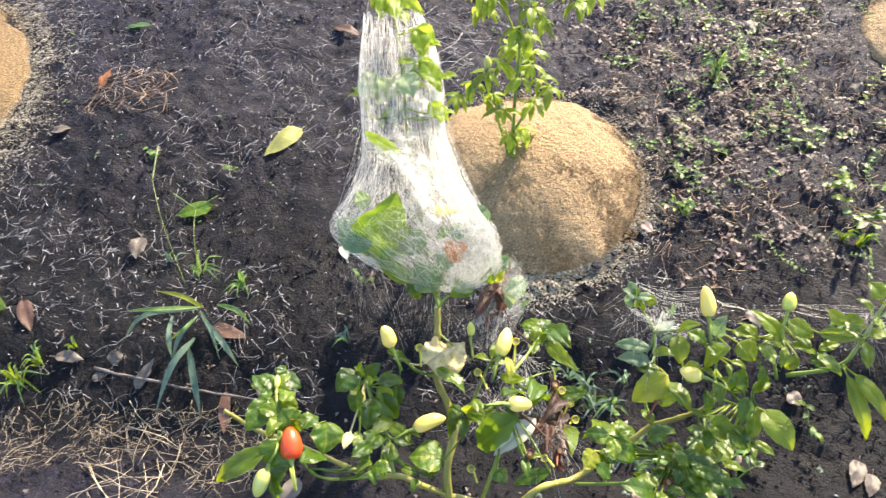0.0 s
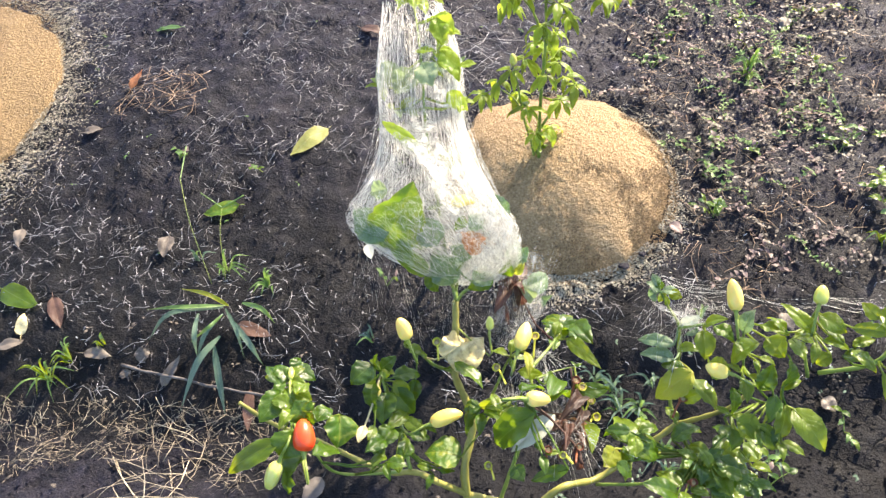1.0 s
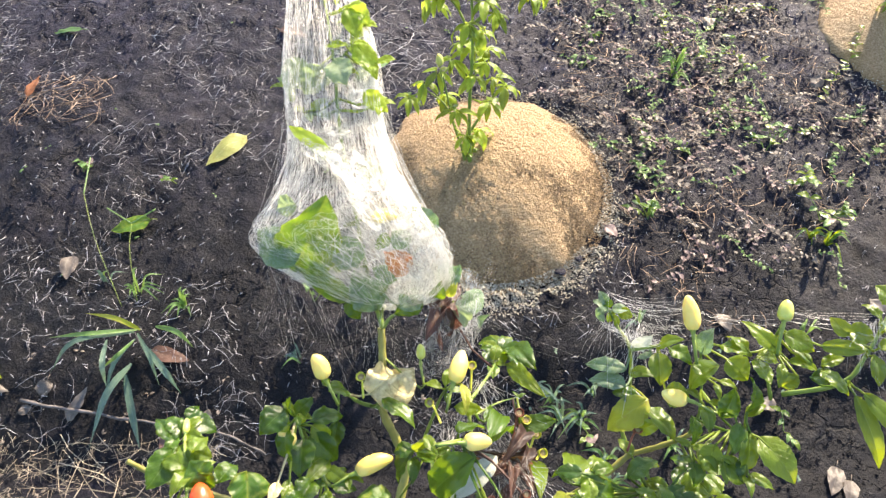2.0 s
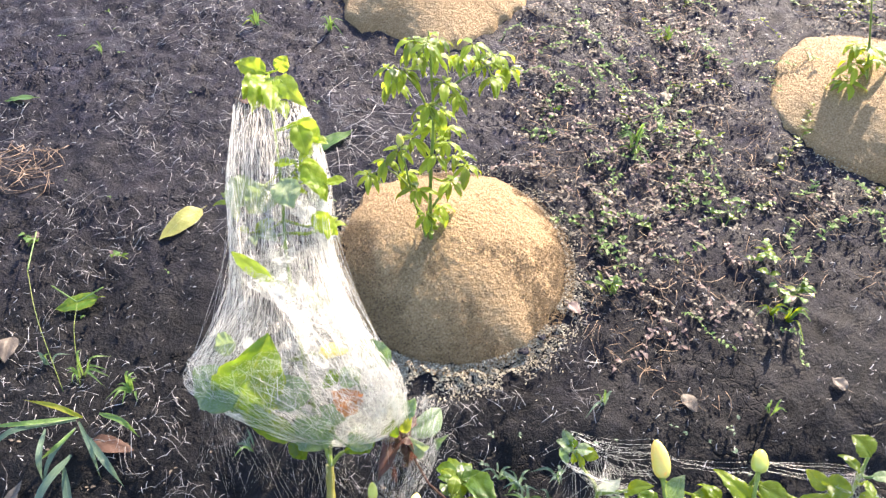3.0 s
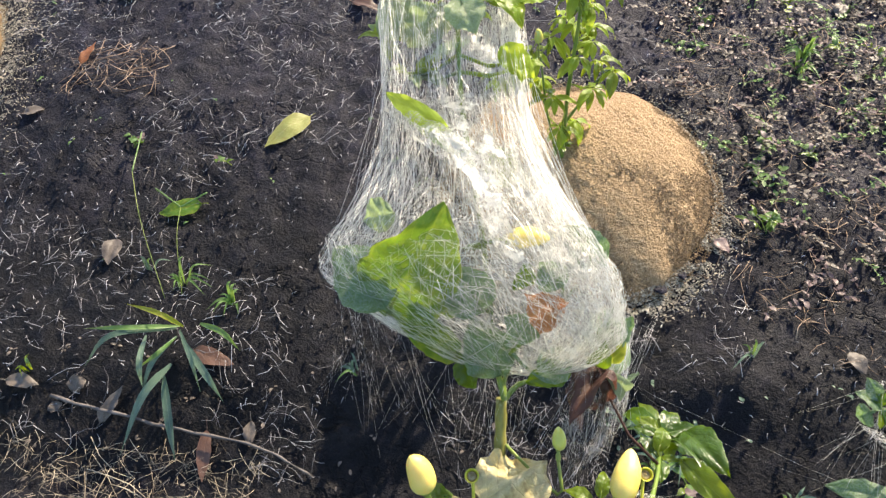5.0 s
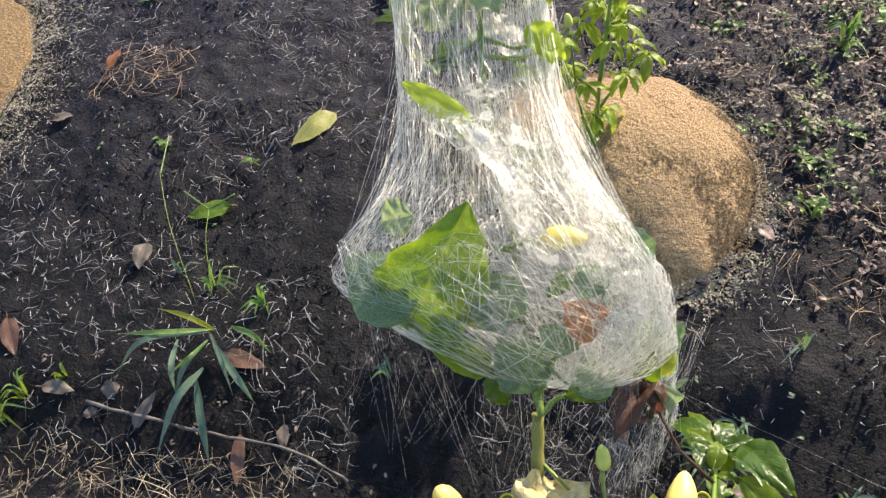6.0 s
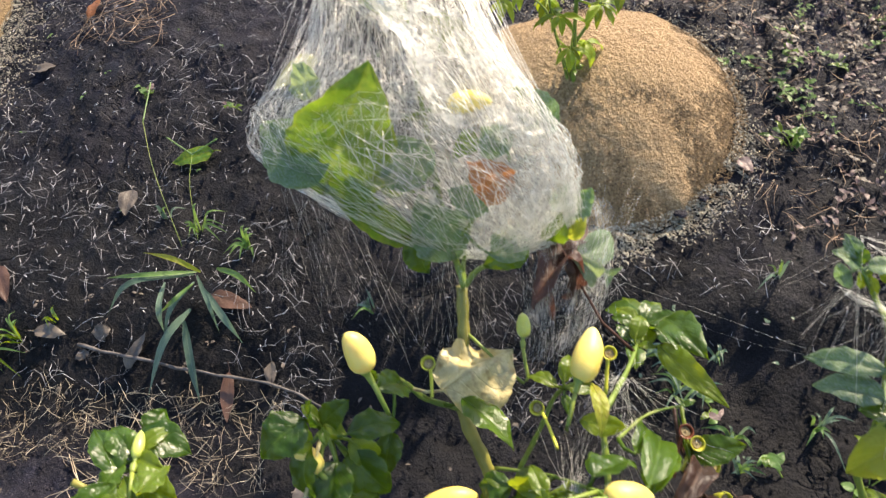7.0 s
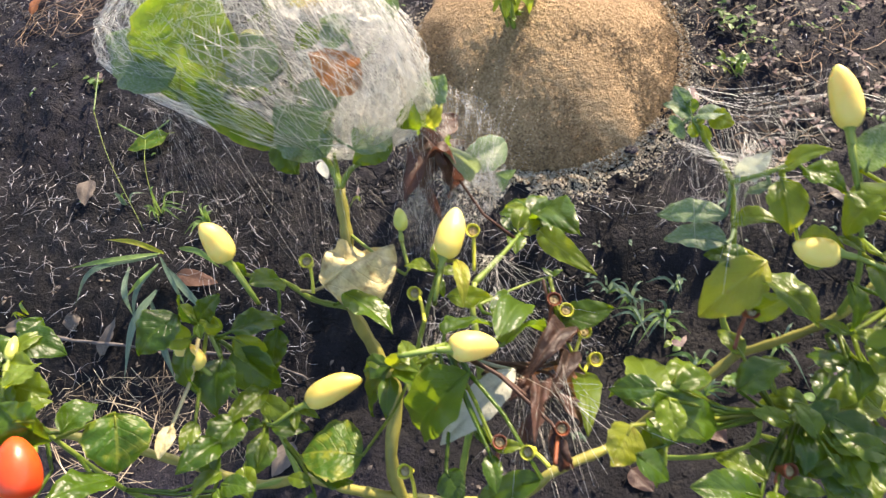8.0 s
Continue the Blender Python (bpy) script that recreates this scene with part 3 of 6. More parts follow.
chili.leaf((-0.003, 0.380, 0.905), (-0.015, 0.360, 0.916), 0.015, "green")
chili.leaf((-0.013, 0.422, 0.953), (-0.030, 0.404, 0.949), 0.022, "green")
chili.leaf((-0.012, 0.419, 0.938), (-0.024, 0.412, 0.948), 0.012, "bright")
chili.leaf((-0.008, 0.424, 0.944), (0.006, 0.431, 0.955), 0.014, "green")
chili.leaf((-0.009, 0.423, 0.947), (-0.009, 0.425, 0.964), 0.012, "green")
chili.leaf((-0.007, 0.424, 0.943), (-0.001, 0.429, 0.929), 0.009, "bright")
chili.leaf((-0.013, 0.417, 0.938), (-0.013, 0.397, 0.923), 0.018, "green")
chili.leaf((-0.005, 0.419, 0.918), (-0.006, 0.392, 0.909), 0.023, "green")
chili.leaf((0.000, 0.430, 0.925), (0.023, 0.445, 0.915), 0.017, "green")
chili.leaf((0.000, 0.429, 0.921), (0.013, 0.429, 0.902), 0.014, "bright")
chili.leaf((-0.001, 0.425, 0.916), (0.018, 0.413, 0.893), 0.025, "green")
chili.leaf((0.018, 0.440, 0.910), (0.014, 0.421, 0.897), 0.014, "green")
chili.leaf((0.012, 0.413, 0.896), (-0.002, 0.390, 0.904), 0.013, "bright")
chili.leaf((0.010, 0.407, 0.896), (0.027, 0.398, 0.888), 0.012, "bright")
chili.leaf((0.015, 0.387, 0.891), (0.010, 0.368, 0.891), 0.015, "green")
chili.leaf((0.002, 0.395, 0.900), (-0.005, 0.372, 0.906), 0.019, "green")
chili.leaf((0.007, 0.372, 0.894), (0.011, 0.357, 0.889), 0.012, "bright")
chili.leaf((-0.001, 0.366, 0.901), (-0.010, 0.352, 0.906), 0.012, "bright")
chili.leaf((0.025, 0.455, 0.932), (0.016, 0.443, 0.947), 0.018, "green")
chili.leaf((0.017, 0.442, 0.954), (0.016, 0.436, 0.970), 0.006, "green")
chili.leaf((0.062, 0.380, 0.880), (0.030, 0.383, 0.884), 0.034, "mottled")
chili.leaf((0.043, 0.460, 0.917), (0.079, 0.490, 0.913), 0.046, "dry", (0.15, -0.1, 1.0), 0.14, -1.3, 0.14)
chili.leaf((0.053, 0.459, 0.911), (0.081, 0.435, 0.909), 0.020, "green")
chili.leaf((0.079, 0.416, 0.903), (0.064, 0.400, 0.883), 0.019, "green")
chili.leaf((0.079, 0.416, 0.903), (0.089, 0.415, 0.916), 0.011, "bright")
chili.leaf((0.083, 0.414, 0.906), (0.104, 0.387, 0.923), 0.014, "green")
chili.leaf((0.079, 0.416, 0.903), (0.062, 0.421, 0.894), 0.013, "green")
chili.leaf((0.083, 0.415, 0.907), (0.099, 0.398, 0.925), 0.009, "bright")
chili.leaf((0.126, 0.379, 0.953), (0.088, 0.382, 0.895), 0.027, "green")
chili.leaf((0.142, 0.396, 0.924), (0.106, 0.369, 0.909), 0.016, "white")
chili.leaf((0.112, 0.440, 0.925), (0.134, 0.440, 0.921), 0.011, "bright")
chili.leaf((0.115, 0.400, 0.952), (0.134, 0.415, 0.938), 0.019, "green")
chili.leaf((0.137, 0.398, 0.947), (0.149, 0.443, 0.905), 0.016, "green")
chili.leaf((0.139, 0.398, 0.942), (0.158, 0.438, 0.896), 0.017, "green")
chili.leaf((0.134, 0.418, 0.937), (0.146, 0.448, 0.908), 0.013, "green")
chili.leaf((0.118, 0.454, 0.935), (0.121, 0.428, 0.934), 0.008, "yellow")
chili.leaf((0.160, 0.508, 0.890), (0.184, 0.462, 0.906), 0.015, "bright")
chili.sprig((0.154, 0.532, 0.878), 6, 0.021, ("green", "bright"), 0.35, 1.0, 0.6)
chili.sprig((0.146, 0.512, 0.886), 4, 0.016, ("bright", "green"), 0.35, 1.0, 0.6)
chili.leaf((0.166, 0.532, 0.884), (0.182, 0.492, 0.902), 0.020, "green")
chili.leaf((0.155, 0.537, 0.869), (0.135, 0.572, 0.846), 0.014, "green")
chili.leaf((0.155, 0.537, 0.869), (0.166, 0.552, 0.876), 0.015, "bright")
chili.leaf((0.157, 0.532, 0.873), (0.171, 0.492, 0.905), 0.012, "green")
chili.leaf((0.154, 0.546, 0.864), (0.148, 0.578, 0.850), 0.011, "bright")
chili.leaf((0.165, 0.440, 0.895), (0.194, 0.444, 0.898), 0.015, "green")
chili.leaf((0.173, 0.418, 0.885), (0.174, 0.371, 0.923), 0.014, "bright")
chili.leaf((0.164, 0.458, 0.910), (0.170, 0.461, 0.911), 0.004, "green")
chili.leaf((0.164, 0.458, 0.910), (0.159, 0.464, 0.911), 0.004, "green")
chili.leaf((0.109, 0.357, 0.909), (0.116, 0.343, 0.911), 0.014, "green")
chili.leaf((0.151, 0.340, 0.935), (0.122, 0.340, 0.916), 0.013, "green")
chili.leaf((0.200, 0.374, 0.922), (0.201, 0.421, 0.893), 0.023, "bright")
chili.leaf((0.199, 0.373, 0.923), (0.185, 0.395, 0.902), 0.013, "green")
chili.leaf((0.200, 0.371, 0.924), (0.220, 0.388, 0.909), 0.016, "green")
chili.leaf((0.199, 0.366, 0.928), (0.228, 0.372, 0.910), 0.022, "green")
chili.leaf((0.195, 0.364, 0.931), (0.202, 0.353, 0.929), 0.012, "green")
chili.leaf((0.188, 0.360, 0.935), (0.178, 0.344, 0.934), 0.018, "yellow")
chili.leaf((0.188, 0.347, 0.936), (0.200, 0.341, 0.925), 0.012, "green")
chili.leaf((0.238, 0.342, 0.900), (0.209, 0.341, 0.918), 0.019, "green")
chili.leaf((0.239, 0.387, 0.907), (0.261, 0.397, 0.915), 0.018, "green")
chili.leaf((0.259, 0.434, 0.937), (0.229, 0.424, 0.912), 0.024, "yellow")
chili.leaf((0.253, 0.437, 0.932), (0.235, 0.446, 0.932), 0.016, "green")
chili.leaf((0.256, 0.430, 0.931), (0.275, 0.404, 0.930), 0.018, "bright")
chili.leaf((0.267, 0.457, 0.965), (0.267, 0.436, 0.951), 0.017, "bright")
chili.leaf((0.274, 0.455, 0.972), (0.289, 0.443, 0.969), 0.014, "green")
chili.leaf((0.267, 0.459, 0.968), (0.282, 0.454, 0.984), 0.011, "bright")
chili.leaf((0.246, 0.457, 0.945), (0.217, 0.472, 0.935), 0.013, "webbed")
chili.leaf((0.248, 0.454, 0.944), (0.265, 0.444, 0.953), 0.011, "bright")
chili.leaf((0.245, 0.447, 0.937), (0.219, 0.459, 0.930), 0.015, "webbed")
chili.leaf((0.251, 0.467, 0.960), (0.264, 0.466, 0.973), 0.012, "white")
chili.leaf((0.269, 0.431, 0.951), (0.285, 0.424, 0.953), 0.019, "bright")
chili.leaf((0.259, 0.376, 0.907), (0.271, 0.361, 0.903), 0.017, "bright")
chili.leaf((0.273, 0.371, 0.908), (0.286, 0.356, 0.905), 0.018, "green")
chili.leaf((0.285, 0.389, 0.922), (0.284, 0.374, 0.913), 0.014, "green")
chili.leaf((0.258, 0.362, 0.903), (0.266, 0.348, 0.899), 0.013, "green")
chili.leaf((0.274, 0.356, 0.902), (0.280, 0.344, 0.899), 0.015, "bright")
chili.leaf((0.265, 0.353, 0.900), (0.275, 0.342, 0.897), 0.012, "green")
chili.leaf((0.285, 0.413, 0.945), (0.286, 0.397, 0.930), 0.011, "green")
chili.leaf((0.250, 0.418, 0.919), (0.267, 0.416, 0.936), 0.012, "bright")
chili.leaf((0.339, 0.426, 0.999), (0.318, 0.450, 1.007), 0.013, "bright")
chili.leaf((0.341, 0.434, 1.011), (0.359, 0.422, 1.006), 0.015, "bright")
chili.leaf((0.305, 0.444, 0.987), (0.324, 0.433, 0.991), 0.014, "bright")
chili.leaf((0.294, 0.444, 0.978), (0.301, 0.453, 0.996), 0.015, "webbed")
chili.leaf((0.305, 0.436, 0.974), (0.284, 0.430, 0.956), 0.025, "bright")
chili.leaf((0.310, 0.437, 0.980), (0.322, 0.423, 0.973), 0.019, "bright")
chili.leaf((0.321, 0.408, 0.956), (0.325, 0.423, 0.976), 0.017, "green")
chili.leaf((0.305, 0.409, 0.948), (0.315, 0.422, 0.965), 0.017, "green")
chili.leaf((0.327, 0.393, 0.947), (0.346, 0.363, 0.936), 0.022, "bright")
chili.leaf((0.321, 0.398, 0.947), (0.315, 0.374, 0.927), 0.016, "bright")
chili.leaf((0.362, 0.423, 1.010), (0.390, 0.416, 1.012), 0.011, "bright")
chili.leaf((0.378, 0.427, 1.020), (0.394, 0.421, 1.019), 0.016, "bright")
chili.leaf((0.379, 0.425, 1.018), (0.368, 0.435, 1.025), 0.011, "bright")
chili.leaf((0.382, 0.398, 0.988), (0.394, 0.358, 0.958), 0.012, "bright")
chili.leaf((0.387, 0.398, 0.990), (0.407, 0.367, 0.973), 0.012, "bright")
chili.leaf((0.405, 0.435, 1.037), (0.397, 0.446, 1.044), 0.016, "bright")
chili.leaf((0.357, 0.412, 0.990), (0.379, 0.404, 0.993), 0.016, "green")
chili.leaf((0.350, 0.414, 0.988), (0.341, 0.413, 0.978), 0.012, "bright")
chili.leaf((-0.081, 0.385, 0.971), (-0.098, 0.404, 0.974), 0.015, "green")
chili.leaf((-0.080, 0.403, 0.970), (-0.057, 0.400, 0.961), 0.017, "green")
chili.leaf((-0.079, 0.380, 0.971), (-0.091, 0.352, 0.969), 0.022, "green")
chili.leaf((-0.072, 0.381, 0.969), (-0.056, 0.379, 0.961), 0.017, "bright")
chili.leaf((-0.079, 0.393, 0.970), (-0.091, 0.405, 0.973), 0.013, "green")
chili.leaf((-0.076, 0.405, 0.968), (-0.073, 0.418, 0.967), 0.013, "green")
chili.leaf((-0.061, 0.364, 0.968), (-0.050, 0.358, 0.958), 0.017, "green")
chili.leaf((-0.072, 0.338, 0.965), (-0.116, 0.321, 0.944), 0.018, "bright")
chili.leaf((-0.063, 0.346, 0.968), (-0.070, 0.328, 0.955), 0.029, "green")
chili.leaf((-0.054, 0.331, 0.952), (-0.068, 0.313, 0.930), 0.033, "green")
chili.leaf((0.233, 0.487, 0.981), (0.222, 0.493, 0.986), 0.010, "webbed")
chili.leaf((0.233, 0.486, 0.979), (0.236, 0.483, 0.972), 0.012, "bright")
chili.leaf((0.236, 0.487, 0.981), (0.248, 0.485, 0.983), 0.011, "webbed")
chili.leaf((0.241, 0.486, 0.981), (0.251, 0.481, 0.979), 0.010, "bright")
chili.leaf((0.232, 0.490, 0.984), (0.227, 0.497, 0.992), 0.008, "webbed")
chili.leaf((0.230, 0.487, 0.978), (0.224, 0.487, 0.974), 0.012, "webbed")
chili.leaf((0.234, 0.488, 0.982), (0.231, 0.493, 0.988), 0.008, "green")
chili.leaf((0.240, 0.480, 0.970), (0.238, 0.485, 0.978), 0.006, "bright")
chili.leaf((0.263, 0.457, 0.961), (0.253, 0.461, 0.954), 0.008, "webbed")
chili.leaf((0.314, 0.370, 0.925), (0.299, 0.388, 0.930), 0.016, "bright")
chili.leaf((0.300, 0.395, 0.935), (0.290, 0.381, 0.923), 0.016, "bright")
chili.leaf((0.308, 0.386, 0.932), (0.310, 0.370, 0.924), 0.016, "green")
chili.leaf((0.283, 0.354, 0.907), (0.298, 0.341, 0.905), 0.019, "green")
chili.leaf((-0.008, 0.508, 1.012), (0.023, 0.520, 1.072), 0.050, "mottled", (0.31, -0.65, 0.73), curl=0.04, fold=0.12, wave=0.05, reach=0.02, shape=0.60)
chili.leaf((-0.006, 0.501, 1.025), (-0.032, 0.522, 1.046), 0.032, "webbed", (0.21, -0.66, 0.72), curl=0.04, fold=0.12, wave=0.09, reach=0.02)
chili.leaf((0.028, 0.515, 0.971), (-0.001, 0.504, 1.020), 0.018, "mottled", (0.15, -0.61, 0.78), curl=0.04, fold=0.12, wave=0.09, reach=0.02, shape=0.82)
chili.leaf((0.051, 0.510, 0.964), (0.036, 0.516, 0.999), 0.031, "webbed", (0.08, -0.60, 0.80), curl=0.04, fold=0.12, wave=0.09, reach=0.02)
chili.leaf((0.069, 0.509, 0.998), (0.052, 0.510, 1.011), 0.016, "webbed", (-0.07, -0.64, 0.77), curl=0.04, fold=0.12, wave=0.09, reach=0.02)
chili.leaf((0.018, 0.513, 1.010), (0.013, 0.516, 1.033), 0.020, "webbed", (0.06, -0.66, 0.74), curl=0.04, fold=0.12, wave=0.09, reach=0.02)
chili.leaf((0.080, 0.520, 1.025), (0.068, 0.527, 1.034), 0.017, "webbed", (-0.16, -0.70, 0.71), curl=0.04, fold=0.12, wave=0.09, reach=0.02)
chili.leaf((0.100, 0.552, 0.925), (0.103, 0.541, 0.968), 0.015, "green", (-0.15, -0.62, 0.78), curl=0.04, fold=0.12, wave=0.09, reach=0.02)
chili.leaf((-0.002, 0.527, 1.064), (-0.018, 0.529, 1.057), 0.017, "veiled", (0.12, -0.76, 0.61), curl=0.04, fold=0.12, wave=0.09, reach=0.02)
chili.leaf((0.070, 0.504, 0.972), (0.089, 0.525, 0.969), 0.020, "webbed", (0.02, -0.60, 0.80), curl=0.04, fold=0.12, wave=0.09, reach=0.02)
chili.leaf((0.106, 0.564, 0.909), (0.109, 0.550, 0.954), 0.018, "green", (-0.18, -0.61, 0.78), curl=0.04, fold=0.12, wave=0.09, reach=0.02)
chili.leaf((0.104, 0.544, 0.959), (0.109, 0.538, 0.987), 0.015, "webbed", (-0.16, -0.64, 0.76), curl=0.04, fold=0.12, wave=0.09, reach=0.02)
chili.leaf((0.080, 0.518, 1.000), (0.063, 0.510, 1.026), 0.021, "orange", (0.12, -0.80, 0.56), curl=0.04, fold=0.12, wave=0.09, reach=0.02, shape=0.7)
chili.leaf((0.041, 0.509, 1.016), (0.025, 0.518, 1.037), 0.027, "webbed", (0.28, -0.78, 0.53), curl=0.04, fold=0.12, wave=0.09, reach=0.02)
chili.leaf((0.065, 0.528, 1.030), (0.056, 0.514, 1.027), 0.011, "green", (0.32, -0.84, 0.48), curl=0.04, fold=0.12, wave=0.09, reach=0.02)
chili.leaf((0.098, 0.512, 0.974), (0.104, 0.513, 0.992), 0.013, "green", (0.2, -0.6, 0.7), curl=0.2, fold=0.6, reach=0.03)
chili.leaf((0.108, 0.520, 0.967), (0.117, 0.525, 0.979), 0.008, "yellow", (0.3, -0.5, 0.8), curl=0.25, fold=0.7, reach=0.03)
chili.leaf((0.125, 0.545, 0.907), (0.110, 0.530, 0.946), 0.013, "veiled", (0.1, -0.7, 0.7), curl=0.2, fold=0.4, reach=0.03)
chili.leaf((0.101, 0.524, 0.968), (0.106, 0.529, 0.982), 0.013, "green", (0.15, -0.77, 0.62), curl=0.04, fold=0.12, wave=0.09, reach=0.02)
chili.leaf((0.107, 0.525, 0.978), (0.120, 0.533, 0.989), 0.017, "webbed", (0.15, -0.79, 0.60), curl=0.04, fold=0.12, wave=0.09, reach=0.02)
chili.leaf((0.102, 0.537, 1.023), (0.078, 0.549, 1.039), 0.020, "webbed", (-0.02, -0.72, 0.68), curl=0.04, fold=0.12, wave=0.09, reach=0.02)
chili.leaf((0.034, 0.567, 1.066), (-0.019, 0.610, 1.079), 0.011, "veiled", (0.15, -0.82, 0.56), curl=0.04, fold=0.12, wave=0.09, reach=0.02)
chili.leaf((0.112, 0.583, 0.881), (0.146, 0.620, 0.866), 0.024, "webbed", (0.2, -0.7, 0.6), curl=0.10, reach=0.03)
chili.leaf((0.142, 0.600, 0.846), (0.136, 0.578, 0.872), 0.018, "webbed", (0.2, -0.8, 0.5), reach=0.03)
chili.leaf((0.030, 0.522, 0.999), (0.018, 0.522, 1.023), 0.018, "green", (-0.00, -0.67, 0.74), curl=0.04, fold=0.12, wave=0.09, reach=0.02)
chili.leaf((0.030, 0.520, 1.010), (0.020, 0.518, 1.040), 0.020, "webbed", (0.01, -0.68, 0.73), curl=0.04, fold=0.12, wave=0.09, reach=0.02)
chili.leaf((0.120, 0.560, 0.940), (0.093, 0.530, 0.916), 0.019, "brown", reach=0.03)
chili.leaf((0.121, 0.565, 0.916), (0.098, 0.525, 0.893), 0.017, "brown", reach=0.03)
chili.leaf((0.099, 0.535, 0.956), (0.109, 0.535, 0.898), 0.015, "brown", reach=0.03)
chili.leaf((0.113, 0.536, 0.920), (0.089, 0.501, 0.936), 0.020, "brown")
chili.leaf((0.031, 0.510, 0.979), (0.036, 0.503, 0.960), 0.017, "green", (0.33, -0.74, 0.59), curl=0.04, fold=0.12, wave=0.09, reach=0.02)
chili.leaf((0.088, 0.516, 0.966), (0.064, 0.511, 0.956), 0.016, "green", (0.14, -0.76, 0.63), curl=0.04, fold=0.12, wave=0.09, reach=0.02)
chili.leaf((0.167, 0.434, 0.888), (0.145, 0.393, 0.916), 0.013, "brown")
chili.leaf((0.162, 0.417, 0.889), (0.168, 0.387, 0.908), 0.009, "orange")
chili.leaf((0.153, 0.395, 0.908), (0.150, 0.359, 0.938), 0.009, "brown")
for x, y, z, dx, dz in ((0.150, 0.410, 0.905, -0.012, -0.012), (0.158, 0.402, 0.908, 0.010, -0.016), (0.149, 0.392, 0.915, -0.010, 0.008), (0.160, 0.388, 0.914, 0.008, -0.018), (0.154, 0.375, 0.924, -0.009, -0.016), (0.163, 0.412, 0.900, 0.011, 0.006), (0.157, 0.365, 0.930, 0.006, -0.020)):
    chili.leaf((x, y, z), (x + dx, y - 0.010, z + dz), 0.008, "brown")
chili.leaf((0.163, 0.421, 0.888), (0.154, 0.380, 0.919), 0.010, "brown")
chili.leaf((0.166, 0.431, 0.887), (0.167, 0.436, 0.890), 0.009, "brown")
chili.leaf((-0.000, 0.757, 1.154), (-0.023, 0.751, 1.166), 0.019, "lime", (0.18, -0.88, 0.42), curl=0.04, fold=0.12, wave=0.09, reach=0.02)
chili.leaf((0.001, 0.755, 1.152), (-0.004, 0.712, 1.144), 0.022, "lime", (0.30, -0.88, 0.42), curl=0.04, fold=0.12, wave=0.09, reach=0.02)
chili.leaf((0.006, 0.754, 1.151), (0.011, 0.706, 1.145), 0.019, "lime", (0.19, -0.88, 0.42), curl=0.04, fold=0.12, wave=0.09, reach=0.02)
chili.leaf((0.011, 0.753, 1.151), (0.035, 0.705, 1.152), 0.017, "lime", (0.10, -0.88, 0.42), curl=0.04, fold=0.12, wave=0.09, reach=0.02)
chili.leaf((-0.006, 0.756, 1.155), (-0.015, 0.724, 1.147), 0.016, "lime", (0.26, -0.88, 0.41), curl=0.04, fold=0.12, wave=0.09, reach=0.02)
chili.leaf((0.009, 0.759, 1.155), (0.019, 0.763, 1.166), 0.014, "lime", (0.27, -0.89, 0.41), curl=0.04, fold=0.12, wave=0.09, reach=0.02)
chili.leaf((0.031, 0.693, 1.141), (0.050, 0.683, 1.127), 0.020, "lime", (0.11, -0.86, 0.47), curl=0.04, fold=0.12, wave=0.09, reach=0.02)
chili.leaf((0.032, 0.691, 1.140), (0.040, 0.668, 1.124), 0.018, "lime", (0.22, -0.86, 0.48), curl=0.04, fold=0.12, wave=0.09, reach=0.02)
chili.leaf((-0.005, 0.667, 1.105), (-0.025, 0.650, 1.089), 0.025, "veiled", (0.34, -0.81, 0.53), curl=0.04, fold=0.12, wave=0.09, reach=0.02)
chili.leaf((0.040, 0.661, 1.122), (0.057, 0.632, 1.109), 0.019, "lime", (0.26, -0.83, 0.52), curl=0.04, fold=0.12, wave=0.09, reach=0.02)
chili.leaf((0.022, 0.648, 1.116), (0.032, 0.627, 1.104), 0.023, "veiled", (0.17, -0.82, 0.54), curl=0.04, fold=0.12, wave=0.09, reach=0.02)
chili.leaf((0.011, 0.654, 1.107), (-0.008, 0.646, 1.086), 0.024, "veiled", (0.12, -0.81, 0.54), curl=0.04, fold=0.12, wave=0.09, reach=0.02)
chili.leaf((0.045, 0.630, 1.095), (0.064, 0.620, 1.082), 0.016, "lime", (0.23, -0.80, 0.58), curl=0.04, fold=0.12, wave=0.09, reach=0.02)
chili.leaf((0.022, 0.566, 1.083), (-0.015, 0.602, 1.084), 0.011, "lime", (0.24, -0.73, 0.65), curl=0.04, fold=0.12, wave=0.09, reach=0.02)
chili.leaf((0.039, 0.586, 1.057), (0.059, 0.582, 1.036), 0.020, "veiled", (0.27, -0.73, 0.66), curl=0.04, fold=0.12, wave=0.09, reach=0.02)
chili.pod((0.0177, 0.4343, 0.9733), (0.0105, 0.4416, 0.9917), 0.0123, POD)
chili.pod((0.1114, 0.4539, 0.9376), (0.1191, 0.4793, 0.9460), 0.0136, POD)
chili.pod((0.1185, 0.3861, 0.9602), (0.1375, 0.3906, 0.9516), 0.0118, POD)
chili.pod((0.0336, 0.4035, 0.8934), (0.0624, 0.4151, 0.8939), 0.0131, POD)
chili.pod((0.2863, 0.4520, 0.9950), (0.2829, 0.4693, 1.0139), 0.0118, POD)
chili.pod((0.2822, 0.4205, 0.9547), (0.2661, 0.4297, 0.9529), 0.0118, POD)
chili.pod((0.3391, 0.4373, 1.0203), (0.3419, 0.4468, 1.0309), 0.0100, PODG)
chili.pod((-0.0523, 0.3329, 0.9591), (-0.0573, 0.3548, 0.9706), 0.0165, PODR)
chili.pod((-0.0112, 0.4106, 0.9238), (-0.0199, 0.4147, 0.9382), 0.0103, POD)
chili.pod((-0.0746, 0.3911, 0.9721), (-0.0769, 0.4036, 0.9721), 0.0049, PODG)
